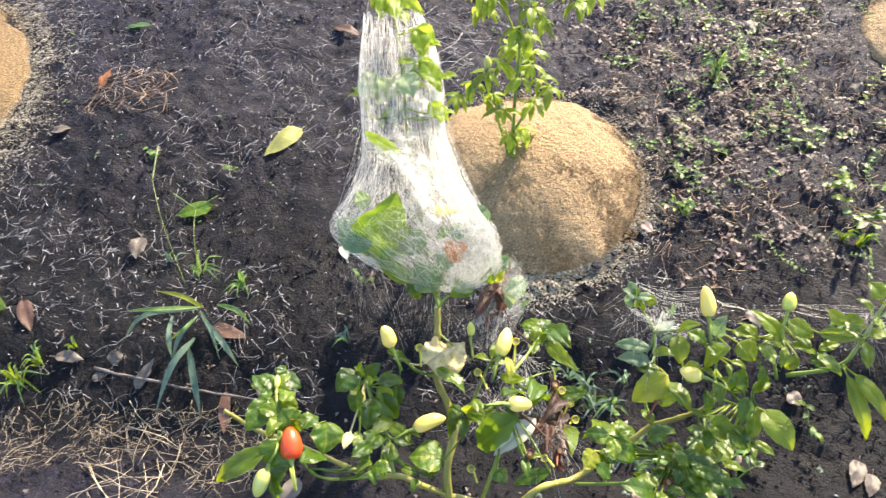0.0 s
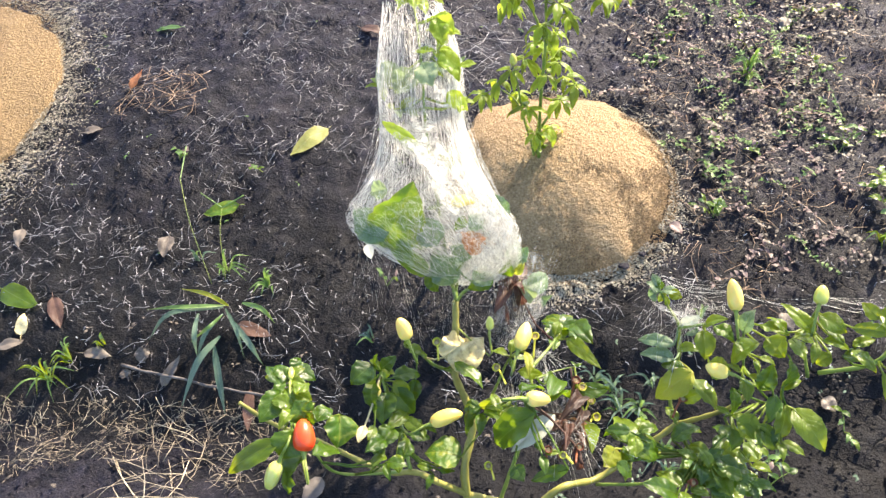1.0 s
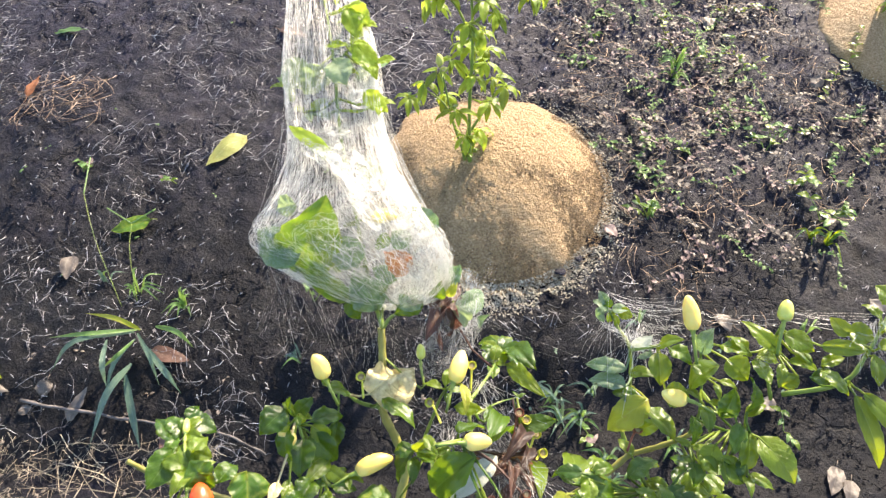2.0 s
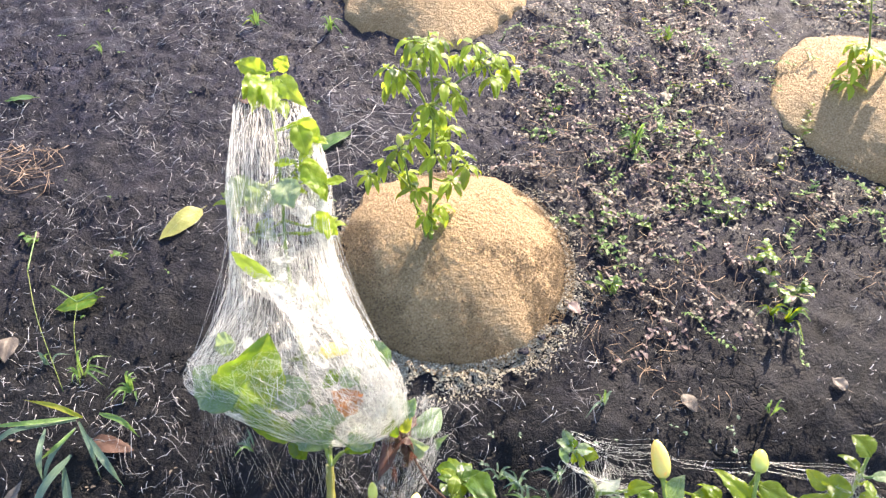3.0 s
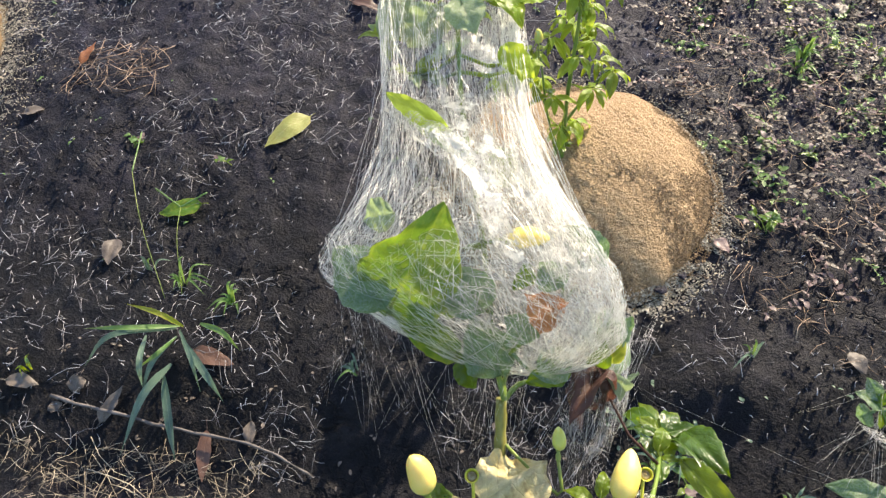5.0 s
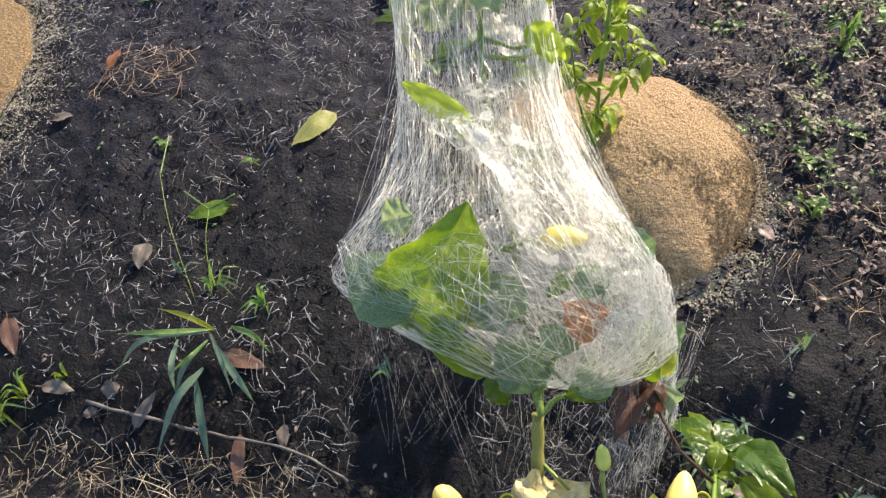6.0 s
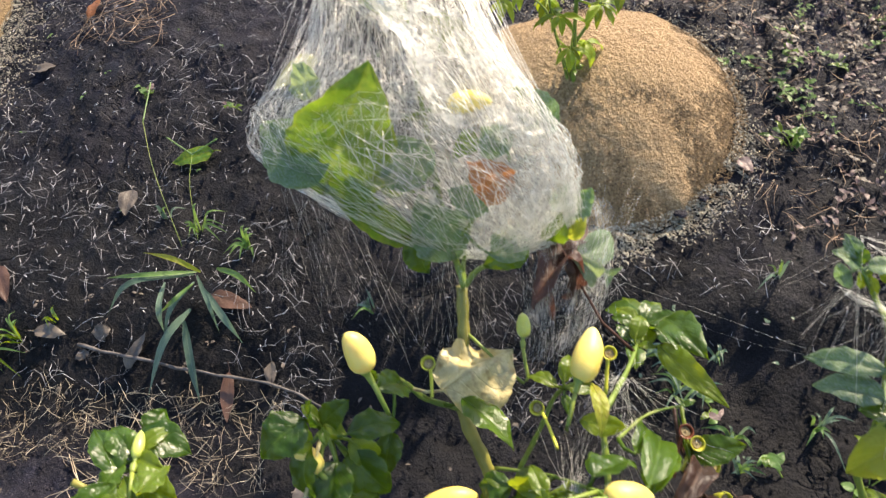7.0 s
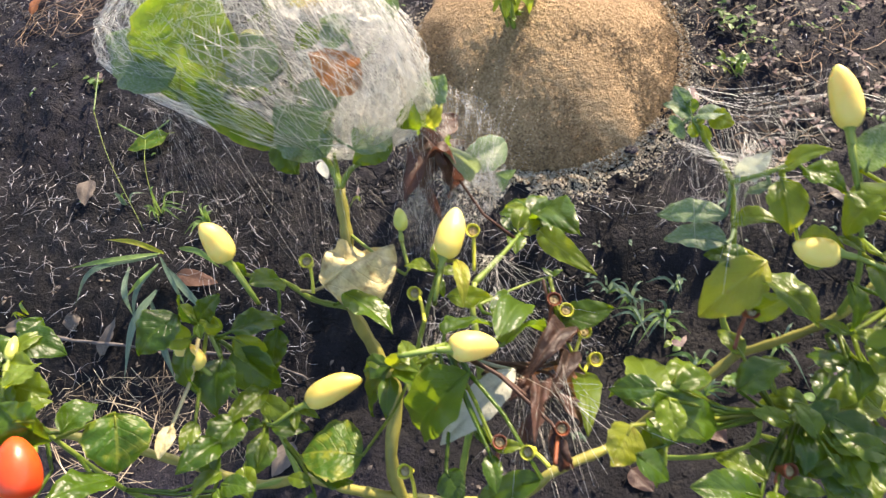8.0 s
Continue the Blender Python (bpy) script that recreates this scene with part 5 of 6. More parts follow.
# ---- other chili plants ----
second = Plant("chili_plant", (0.153, 1.430, surface(0.153, 1.430)), "young chili plant with drooping leaves in a husk heap", "chili plant", 9, fine=(11, 7))
second.stem([(0.153, 1.430, 0.410), (0.153, 1.415, 0.586), (0.161, 1.415, 0.743), (0.158, 1.415, 0.859), (0.155, 1.415, 0.923)], 0.0045, 0.0015)
second.stem([(0.147, 1.430, 0.423), (0.109, 1.445, 0.567), (0.059, 1.445, 0.623)], 0.0030, 0.0015)
second.stem([(0.150, 1.430, 0.447), (0.120, 1.415, 0.544), (0.100, 1.415, 0.670)], 0.0030, 0.0015)
second.stem([(0.156, 1.430, 0.524), (0.206, 1.445, 0.599), (0.231, 1.445, 0.629)], 0.0030, 0.0015)
second.stem([(0.160, 1.430, 0.766), (0.215, 1.415, 0.829), (0.272, 1.415, 0.860)], 0.0030, 0.0015)
second.stem([(0.158, 1.430, 0.741), (0.130, 1.445, 0.801), (0.088, 1.445, 0.846)], 0.0030, 0.0015)
for p in ((0.028, 1.442, 0.608),
          (0.059, 1.454, 0.634),
          (0.090, 1.460, 0.656),
          (0.104, 1.474, 0.591),
          (0.120, 1.454, 0.685),
          (0.207, 1.472, 0.630),
          (0.225, 1.383, 0.660),
          (0.188, 1.427, 0.691),
          (0.161, 1.474, 0.698),
          (0.178, 1.445, 0.751),
          (0.191, 1.470, 0.699),
          (0.151, 1.391, 0.792),
          (0.111, 1.427, 0.845),
          (0.081, 1.405, 0.862),
          (0.133, 1.434, 0.874),
          (0.165, 1.437, 0.871),
          (0.149, 1.381, 0.917),
          (0.183, 1.402, 0.831),
          (0.204, 1.408, 0.802),
          (0.251, 1.472, 0.841),
          (0.284, 1.457, 0.858),
          (0.271, 1.396, 0.842),
          (0.310, 1.460, 0.830),
          (0.234, 1.394, 0.908),
          (0.088, 1.442, 0.816),
          (0.124, 1.393, 0.602),
          (0.143, 1.380, 0.546),
          (0.175, 1.467, 0.504),
          (0.194, 1.401, 0.614),
          (0.164, 1.402, 0.675),
          (0.139, 1.478, 0.709),
          (0.176, 1.467, 0.890),
          (0.124, 1.409, 0.912),
          (0.214, 1.476, 0.852)):
    second.sprig(p, 8, 0.043, ("lime", "lime", "bright"), 1.5, 0.7, 0.36)
second.sprig(second.line[2], 5, 0.022, ("bright", "green"), 0.4)
second.pod((0.095, 1.400, 0.698), (0.092, 1.400, 0.724), 0.014, PODG)
third = Plant("chili_plant", (1.369, 1.930, 0.525), "small sunlit chili plant in a pale husk heap", "chili plant", 5, fine=(11, 7))
third.stem([(1.369, 1.930, 0.525), (1.335, 1.930, 0.636), (1.288, 1.930, 0.781)], 0.004, 0.002)
for p in ((1.309, 1.933, 0.602), (1.339, 1.944, 0.645), (1.292, 1.906, 0.564), (1.365, 1.965, 0.565), (1.374, 1.945, 0.613), (1.315, 1.967, 0.644)):
    third.sprig(p, 8, 0.055, ("lime", "lime", "bright"), 1.2, 1.0, 0.36)
fourth = Plant("chili_plant", (0.342, 2.460, 0.456), "small sunlit chili plant in a pale husk heap", "chili plant", 6, fine=(11, 7))
fourth.stem([(0.342, 2.460, 0.453), (0.350, 2.460, 0.528), (0.357, 2.460, 0.636)], 0.004, 0.002)
for p in ((0.325, 2.491, 0.502), (0.366, 2.444, 0.570), (0.309, 2.449, 0.493), (0.375, 2.433, 0.519), (0.337, 2.432, 0.594)):
    fourth.sprig(p, 8, 0.055, ("lime", "lime", "bright"), 1.2, 1.0, 0.36)


# ---- things on the ground ----
fr = random.Random(77)


def fallen_leaf(base, tip, width, kind, label):
    """A dead or fallen leaf lying on the soil, its rim curled up."""
    b = Vector((*base, surface(*base) + 0.001))
    t = Vector((*tip, surface(*tip) + 0.002))
    v, f, uv = blade(b, t, width, (fr.uniform(-.2, .2), fr.uniform(-.35, 0), 1), fr, fr.uniform(.5, .65), fr.uniform(0.02, 0.07), fr.uniform(0.1, 0.4), fr.uniform(0.05, 0.12), 11, 7)
    n0 = len(v)
    d = (t - b).normalized()
    tube([Vector((0, 0, 0)), -d * 0.006, -d * 0.014 + Vector((0, 0, -0.003))], [0.0011, 0.0009, 0.0008], 5, v, f)
    uv += [(0.5, 0.5)] * (len(v) - n0)
    w = [(p[0], p[1], max(p[2], surface(b.x + p[0], b.y + p[1]) - b.z) + 0.006) for p in v]
    thick = new("fallen_leaf", mesh("fallen_leaf", w, f, LEAF[kind], uvs=uv))
    thick.location = b
    tagged(thick, label, "fallen leaf", "fallen leaves")


def twig(points):
    pts = bend_line([(x, y, surface(x, y) + 0.012 + 0.004 * math.sin(9 * x)) for x, y in points], 8)
    at = pts[0]
    v, f = tube([p - at + 0.004 * noise.noise_vector(p * 30) for p in pts], [0.0034 - 0.0016 * i / len(pts) + 0.0006 * math.sin(1.7 * i) for i in range(len(pts))], 9)
    ob = new("twig", mesh("twig", v, f, TWIG))
    ob.location = at
    tagged(ob, "long grey dead twig lying on the soil", "twig")


class Grass:
    def __init__(self, x, y, label, sink=0.004):
        self.at = Vector((x, y, surface(x, y) - sink))
        self.ob = thing("grass_tuft", self.at, label, "grass", "grass tufts")

    def ribbon(self, points, width, kind):
        """One long blade, folded along its middle."""
        pts = bend_line(points, 5)
        n, at = len(pts), Vector(points[0])
        verts, uvs = [], []
        for i, p in enumerate(pts):
            u = i / (n - 1)
            d = (pts[min(i + 1, n - 1)] - pts[max(i - 1, 0)]).normalized()
            across = d.cross(Vector((0, -0.5, 0.85)))
            across = across.normalized() if across.length > 1e-3 else Vector((1, 0, 0))
            up = across.cross(d)
            w = width * 0.5 * min(1, 0.35 + 3 * u) * (1 - smooth(0.45, 1.02, u) ** 1.3)
            for k, s in enumerate((-1, 0, 1)):
                verts.append(p - at + across * (s * w) + up * (0.35 * w * abs(s)))
                uvs.append((u, 0.5 + 0.5 * s))
        part("blade", mesh("blade", verts, grid_faces(3, n), LEAF[kind], uvs=uvs), self.ob, at)


def grass_tuft(x, y, kind, count, length):
    g = Grass(x, y, {"bright": "yellow-green grass tuft growing in soil", "blue": "thin blue-green grass sprouting from soil"}.get(kind, "green grass tuft growing from bare soil"))
    for i in range(count):
        a = fr.uniform(0, 6.283)
        l = length * fr.uniform(0.5, 1.2)
        out = fr.uniform(0.25, 1.0)
        d = Vector((math.cos(a), math.sin(a) - 0.3, 0))
        p0 = g.at + Vector((fr.uniform(-.006, .006), fr.uniform(-.006, .006), 0))
        p1 = p0 + d * l * 0.35 * out + Vector((0, 0, l * (0.75 - 0.4 * out)))
        p2 = p0 + d * l * 0.9 * out + Vector((0, 0, l * (0.95 - 0.85 * out)))
        g.ribbon([p0, p1, p2], fr.uniform(0.0035, 0.0065), fr.choice((kind, kind, "grass")))


def weed(x, y, count, size):
    """A low broad-leaved weed: a few stems with small leaves."""
    w = Plant("weed", (x, y, surface(x, y) - 0.003), "small low weed with green and reddish leaves", "weed", int(abs(x * 977 + y * 331)), "weeds", (9, 5))
    base = Vector((x, y, surface(x, y) - 0.003))
    g = w.rng
    for k in range(max(2, count // 3)):
        a = g.uniform(0, 6.283)
        e = base + Vector((math.cos(a) * size * 0.8, math.sin(a) * size * 0.8, size * g.uniform(0.4, 1.0)))
        m = base.lerp(e, 0.5) + Vector((0, 0, size * 0.15))
        w.stem([base, m, e], 0.0012, 0.0007, "stem")
        for q in (m, e, e):
            b = g.uniform(0, 6.283)
            d = Vector((math.cos(b), math.sin(b), g.uniform(-.2, .5)))
            w.leaf(q, q + d * size * g.uniform(.35, .7), size * g.uniform(.2, .34), g.choice(("grass", "green", "bright", "grass", "pink")), face=(0, -.2, 1))


fallen_leaf((-0.412, 1.652), (-0.500, 1.555), 0.058, "pale", "curled yellow leaf fallen on the dark soil")
fallen_leaf((-0.614, 1.418), (-0.705, 1.392), 0.043, "mottled", "dull green fallen leaf lying flat on soil")
fallen_leaf((-0.940, 2.052), (-1.022, 2.046), 0.027, "grass", "pale green fallen leaf on bare soil")
fallen_leaf((-0.775, 1.322), (-0.769, 1.256), 0.040, "litter", "dry grey fallen leaf on cracked soil")
fallen_leaf((-0.260, 1.300), (-0.247, 1.260), 0.025, "white", "bleached fallen leaf below the webbed plant")
fallen_leaf((-0.906, 1.021), (-0.837, 1.016), 0.027, "litter", "dry brown fallen leaf by a dead twig")
fallen_leaf((-0.756, 1.034), (-0.768, 1.006), 0.038, "litter", "curled grey dead leaf by a dead twig")
fallen_leaf((-0.790, 0.977), (-0.800, 0.992), 0.029, "litter", "small tan dead leaf by a dead twig")
fallen_leaf((-0.496, 0.963), (-0.486, 0.873), 0.027, "rust", "narrow rolled brown leaf standing in soil")
fallen_leaf((-0.542, 1.080), (-0.457, 1.063), 0.033, "rust", "red-brown dead leaf under a grass tuft")
fallen_leaf((-1.018, 1.144), (-0.974, 1.069), 0.037, "rust", "rust-brown crumpled leaf on dark soil")
fallen_leaf((-1.164, 1.167), (-1.047, 1.113), 0.058, "bright", "fresh green fallen leaf on dark soil")
fallen_leaf((-1.066, 1.049), (-1.075, 1.100), 0.031, "dry", "withered yellow leaf on dark soil")
fallen_leaf((-1.116, 1.021), (-1.057, 1.039), 0.028, "litter", "pale dry leaf lying near straw")
fallen_leaf((-1.193, 1.350), (-1.180, 1.295), 0.031, "litter", "pale dry leaf lying on soil")
fallen_leaf((-0.141, 1.829), (-0.046, 1.895), 0.042, "grass", "pale blue-green fallen leaf on bare soil")
fallen_leaf((0.021, 1.710), (0.050, 1.670), 0.035, "litter", "grey fallen leaf behind the husk heap")
fallen_leaf((-0.367, 2.025), (-0.280, 1.997), 0.035, "rust", "crumpled dark brown dead leaf on soil")
fallen_leaf((0.461, 1.348), (0.483, 1.319), 0.029, "pink", "pinkish dry leaf at the husk rim")
fallen_leaf((1.022, 1.128), (0.998, 1.151), 0.031, "litter", "pale curled leaf on bare soil")
fallen_leaf((0.738, 0.978), (0.759, 0.951), 0.036, "litter", "tan dead leaf on shaded soil")
fallen_leaf((0.851, 0.844), (0.817, 0.783), 0.033, "litter", "upright grey dead leaf on soil")
fallen_leaf((0.867, 0.814), (0.844, 0.765), 0.030, "litter", "upright grey dead leaf on soil")
fallen_leaf((0.395, 0.778), (0.419, 0.733), 0.040, "rust", "brown dead leaf under the branches")
fallen_leaf((0.266, 0.696), (0.294, 0.658), 0.038, "rust", "crumpled brown leaf under the branches")
fallen_leaf((-0.710, 0.969), (-0.673, 1.016), 0.032, "litter", "standing dry leaf beside the twig")
fallen_leaf((0.675, 1.139), (0.691, 1.095), 0.030, "litter", "dry leaf on shaded soil")
fallen_leaf((-0.414, 0.980), (-0.406, 0.933), 0.024, "litter", "narrow dry leaf near the step")
fallen_leaf((-0.300, 0.780), (-0.331, 0.721), 0.038, "litter", "dry leaf under the branches")
fallen_leaf((1.059, 1.745), (1.074, 1.772), 0.032, "litter", "small dry leaf among weeds")
fallen_leaf((0.852, 2.024), (0.832, 1.985), 0.033, "litter", "bleached dry leaf among weeds")
fallen_leaf((-1.034, 1.816), (-1.022, 1.891), 0.026, "orange", "curled tan leaf on bare soil")
fallen_leaf((-1.124, 1.658), (-1.076, 1.674), 0.033, "litter", "pale curled leaf at the husk edge")
twig([(-0.809, 0.999), (-0.591, 0.960), (-0.392, 0.931), (-0.283, 0.894)])
grass_tuft(-0.485, 1.187, "grass", 9, 0.075)
grass_tuft(-0.606, 1.236, "grass", 10, 0.085)
grass_tuft(-0.226, 1.064, "blue", 5, 0.085)
grass_tuft(-0.985, 0.975, "bright", 16, 0.115)
grass_tuft(-0.679, 1.250, "blue", 5, 0.060)
grass_tuft(0.708, 1.809, "grass", 14, 0.100)
grass_tuft(0.959, 1.307, "bright", 12, 0.080)
grass_tuft(0.567, 1.376, "grass", 6, 0.050)
grass_tuft(0.322, 0.962, "blue", 10, 0.090)
grass_tuft(0.394, 1.011, "blue", 7, 0.080)
grass_tuft(0.501, 1.126, "blue", 6, 0.070)
grass_tuft(0.366, 0.966, "blue", 10, 0.090)
grass_tuft(0.311, 0.997, "blue", 9, 0.080)
grass_tuft(0.409, 0.888, "blue", 10, 0.080)
grass_tuft(0.541, 0.898, "blue", 10, 0.080)
grass_tuft(0.405, 0.823, "blue", 8, 0.070)
grass_tuft(0.627, 0.859, "blue", 9, 0.070)
grass_tuft(0.844, 1.090, "grass", 6, 0.060)
grass_tuft(0.921, 1.317, "bright", 9, 0.070)
grass_tuft(0.273, 1.016, "blue", 8, 0.070)
grass_tuft(0.723, 1.842, "grass", 14, 0.090)
grass_tuft(0.907, 2.252, "grass", 9, 0.080)
grass_tuft(-0.129, 2.338, "grass", 9, 0.080)
grass_tuft(-0.358, 2.364, "bright", 9, 0.070)
grass_tuft(-0.806, 2.252, "grass", 6, 0.060)
grass_tuft(-0.860, 1.040, "bright", 6, 0.060)
grass_tuft(-0.941, 1.012, "bright", 10, 0.100)
weed(-0.816, 1.571, 5, 0.035)
weed(-0.571, 1.524, 5, 0.035)
weed(0.582, 1.391, 6, 0.035)
weed(0.971, 1.352, 10, 0.050)
weed(0.946, 1.459, 9, 0.040)
weed(0.761, 1.858, 8, 0.050)
weed(0.513, 1.948, 7, 0.035)
weed(0.996, 1.609, 9, 0.035)
weed(0.959, 1.358, 10, 0.055)
weed(0.940, 1.464, 9, 0.045)
weed(0.592, 1.610, 7, 0.040)
weed(0.564, 1.375, 6, 0.040)
weed(-0.818, 1.564, 6, 0.035)
weed(0.468, 1.854, 8, 0.035)
weed(1.265, 2.066, 8, 0.035)
weed(0.571, 2.037, 7, 0.030)
weed(-0.203, 1.198, 5, 0.030)
weed(0.558, 1.385, 7, 0.040)
weed(0.381, 0.934, 9, 0.040)
weed(0.602, 0.807, 9, 0.050)
weed(0.474, 0.817, 7, 0.045)
weed(0.768, 0.915, 7, 0.040)
weed(0.706, 1.554, 8, 0.035)
weed(0.863, 1.684, 8, 0.035)
weed(0.887, 1.563, 8, 0.040)
weed(0.901, 1.814, 8, 0.035)
weed(0.910, 1.593, 9, 0.040)
big_grass = Grass(-0.587, 1.135, "large grass tuft with long blue-green arching blades", 0.02)
big_grass.ribbon([(-0.572, 1.119, 0.253), (-0.660, 1.081, 0.288), (-0.762, 1.105, 0.251)], 0.0090, "grass")
big_grass.ribbon([(-0.577, 1.114, 0.252), (-0.676, 1.066, 0.283), (-0.739, 1.031, 0.223)], 0.0110, "blue")
big_grass.ribbon([(-0.633, 1.098, 0.247), (-0.612, 1.023, 0.258), (-0.620, 1.007, 0.194)], 0.0125, "blue")
big_grass.ribbon([(-0.573, 1.098, 0.247), (-0.589, 1.023, 0.258), (-0.625, 0.996, 0.181)], 0.0106, "blue")
big_grass.ribbon([(-0.568, 1.045, 0.231), (-0.607, 0.983, 0.210), (-0.654, 0.914, 0.119)], 0.0157, "blue")
big_grass.ribbon([(-0.580, 1.027, 0.218), (-0.555, 0.957, 0.184), (-0.543, 0.904, 0.119)], 0.0157, "blue")
big_grass.ribbon([(-0.551, 1.085, 0.243), (-0.487, 1.014, 0.250), (-0.464, 0.998, 0.184)], 0.0131, "blue")
big_grass.ribbon([(-0.564, 1.118, 0.254), (-0.602, 1.113, 0.298), (-0.696, 1.160, 0.266)], 0.0097, "yellow")
big_grass.ribbon([(-0.533, 1.126, 0.255), (-0.466, 1.080, 0.287), (-0.442, 1.075, 0.240)], 0.0105, "grass")
big_grass.ribbon([(-0.573, 1.095, 0.247), (-0.579, 1.036, 0.272), (-0.639, 1.032, 0.222)], 0.0088, "grass")
big_grass.ribbon([(-0.570, 1.111, 0.251), (-0.515, 1.032, 0.268), (-0.509, 1.009, 0.197)], 0.0088, "blue")

# a pair of seed spikes over a fallen leaf, and a thin seeding stalk
def seed_grass(points, spikes, label):
    base = Vector((*points[0][:2], surface(*points[0][:2]) - 0.003))
    ob = thing("seed_grass", base, label, "grass")
    line = bend_line([base] + [Vector((x, y, surface(x, y) + h)) for x, y, h in points[1:]], 6)
    v, f = tube([p - base for p in line], [0.0006] * len(line), 6)
    part("stalk", mesh("stalk", v, f, STEM), ob, base)
    top = line[-1]
    for dx, dy, dz in spikes:
        d = Vector((dx, dy, dz))
        v, f = tube([d * (i / 12) for i in range(13)], [0.0012 + 0.0007 * (i % 2) for i in range(13)], 6)
        part("seed_spike", mesh("seed_spike", v, f, LEAF["grass"]), ob, top)


seed_grass([(-0.60, 1.20), (-0.62, 1.29, 0.06), (-0.635, 1.37, 0.055)], [(-0.062, 0.035, 0.02), (0.055, 0.025, 0.02)], "thin grass stalk ending in two seed spikes")
seed_grass([(-0.63, 1.19), (-0.71, 1.33, 0.05), (-0.765, 1.45, 0.05)], [(-0.02, 0.12, 0.02)], "thin leaning grass stalk with one green spike")


# ---- loose litter ----
def strips(name, label, category, material, count, place, length, radius, seed, lift=0.003, sides=3, curve=0.35):
    """Countless thin bent stalks lying about, as one mesh."""
    g, verts, faces = random.Random(seed), [], []
    for _ in range(count):
        x, y = place(g)
        l, a = g.uniform(*length), g.uniform(0, math.pi * 2)
        d, c = Vector((math.cos(a), math.sin(a) * 0.9, 0)), g.uniform(-curve, curve)
        e = Vector((-d.y, d.x, 0))
        r, up = radius * g.uniform(0.6, 1.4), g.uniform(0, 1) ** 3 * 0.35 * l
        pts = []
        for k in range(4):
            u = k / 3
            p = Vector((x, y, 0)) + d * l * (u - 0.5) + e * l * c * 4 * u * (1 - u) * 0.5
            p.z = surface(p.x, p.y) + lift + r + up * u
            pts.append(p)
        tube(pts, [r, r, r * 0.9, r * 0.6], sides, verts, faces)
    return tagged(new(name, mesh(name, verts, faces, material)), label, category, kind="stuff")


def in_box(x0, x1, y0, y1, scale=0.0, cut=0.0):
    def f(g):
        while True:
            x, y = g.uniform(x0, x1), g.uniform(y0, y1)
            if any(math.hypot((x - m[0]) / m[2], (y - m[1]) / m[3]) < 1.08 for m in MOUNDS):
                continue
            if not scale or noise.noise(Vector((x * scale, y * scale, 4.2))) > cut:
                return x, y
    return f


strips("soil_fibres", "pale dry root fibres scattered over the dark soil", "plant litter", FIBRE, 2600, in_box(-1.5, 0.5, 1.10, 2.6, 4.0, -0.05), (0.010, 0.050), 0.00042, 1, curve=0.16)
strips("soil_fibres", "fine pale fibres scattered over all the soil", "plant litter", FIBRE, 4600, in_box(-1.5, 1.6, 1.0, 2.7), (0.004, 0.014), 0.0006, 2)
strips("soil_fibres", "dry stalks among the low weeds", "plant litter", BROWNED, 1500, in_box(0.40, 1.6, 1.1, 2.6, 3.0, -0.1), (0.012, 0.06), 0.0007, 3)
strips("dry_straw", "pale dry straw strewn over the flat strip", "straw", STRAW, 1500, in_box(-1.25, -0.38, 0.50, 0.93, 5.0, -0.2), (0.008, 0.06), 0.00035, 4, 0.004, curve=0.2)
strips("dry_straw", "thick bundle of sunlit dry straw", "straw", STRAW, 46, in_box(-0.74, -0.58, 0.70, 0.92), (0.05, 0.16), 0.0007, 5, 0.010, curve=0.3)
strips("dry_straw", "tangle of dry brown grass on bare soil", "straw", BROWNED, 60, in_box(-1.04, -0.82, 1.72, 1.86), (0.05, 0.13), 0.0007, 6, 0.006, curve=0.7)
strips("root_tangle", "tangle of bleached roots along the step", "plant litter", FIBRE, 70, in_box(-0.95, -0.25, 0.93, 1.10, 6.0, 0.0), (0.02, 0.07), 0.00045, 7, 0.006, curve=0.6)
strips("root_tangle", "mat of fine grey rootlets on the face of the step", "plant litter", FIBRE, 420, in_box(-0.40, 0.25, 0.88, 1.14, 5.0, -0.2), (0.010, 0.040), 0.00035, 9, 0.004, curve=0.25)
strips("root_tangle", "bare branching roots on the soil", "plant litter", FIBRE, 26, in_box(-0.10, 0.12, 1.72, 2.05), (0.08, 0.2), 0.0006, 8, 0.006, curve=0.4)


def grains(name, label, category, material, count, place, size, seed, slim=0.32, lift=0.0015):
    """Countless husks: small pointed boat shapes lying at every angle."""
    g, verts, faces = random.Random(seed), [], []
    for _ in range(count):
        x, y = place(g)
        l, a, t = g.uniform(*size), g.uniform(0, 6.283), g.uniform(-0.5, 0.5)
        d = Vector((math.cos(a) * math.cos(t), math.sin(a) * math.cos(t), math.sin(t)))
        e = Vector((-math.sin(a), math.cos(a), 0))
        u = d.cross(e)
        p = Vector((x, y, surface(x, y) + lift + 0.15 * l))
        w, o = l * slim * 0.5, len(verts)
        verts += [p - d * l / 2, p + e * w, p + d * l / 2, p - e * w, p + u * w * 0.8]
        faces += [(o, o + 1, o + 4), (o + 1, o + 2, o + 4), (o + 2, o + 3, o + 4), (o + 3, o, o + 4), (o + 3, o + 2, o + 1, o)]
    return tagged(new(name, mesh(name, verts, faces, material, False)), label, category, kind="stuff")


def on_mound(m, lo, hi):
    cx, cy, rx, ry = MOUNDS[m][:4]

    def f(g):
        a, r = g.uniform(0, 6.283), math.sqrt(g.uniform(lo * lo, hi * hi))
        return cx + rx * r * math.cos(a), cy + ry * r * math.sin(a)
    return f


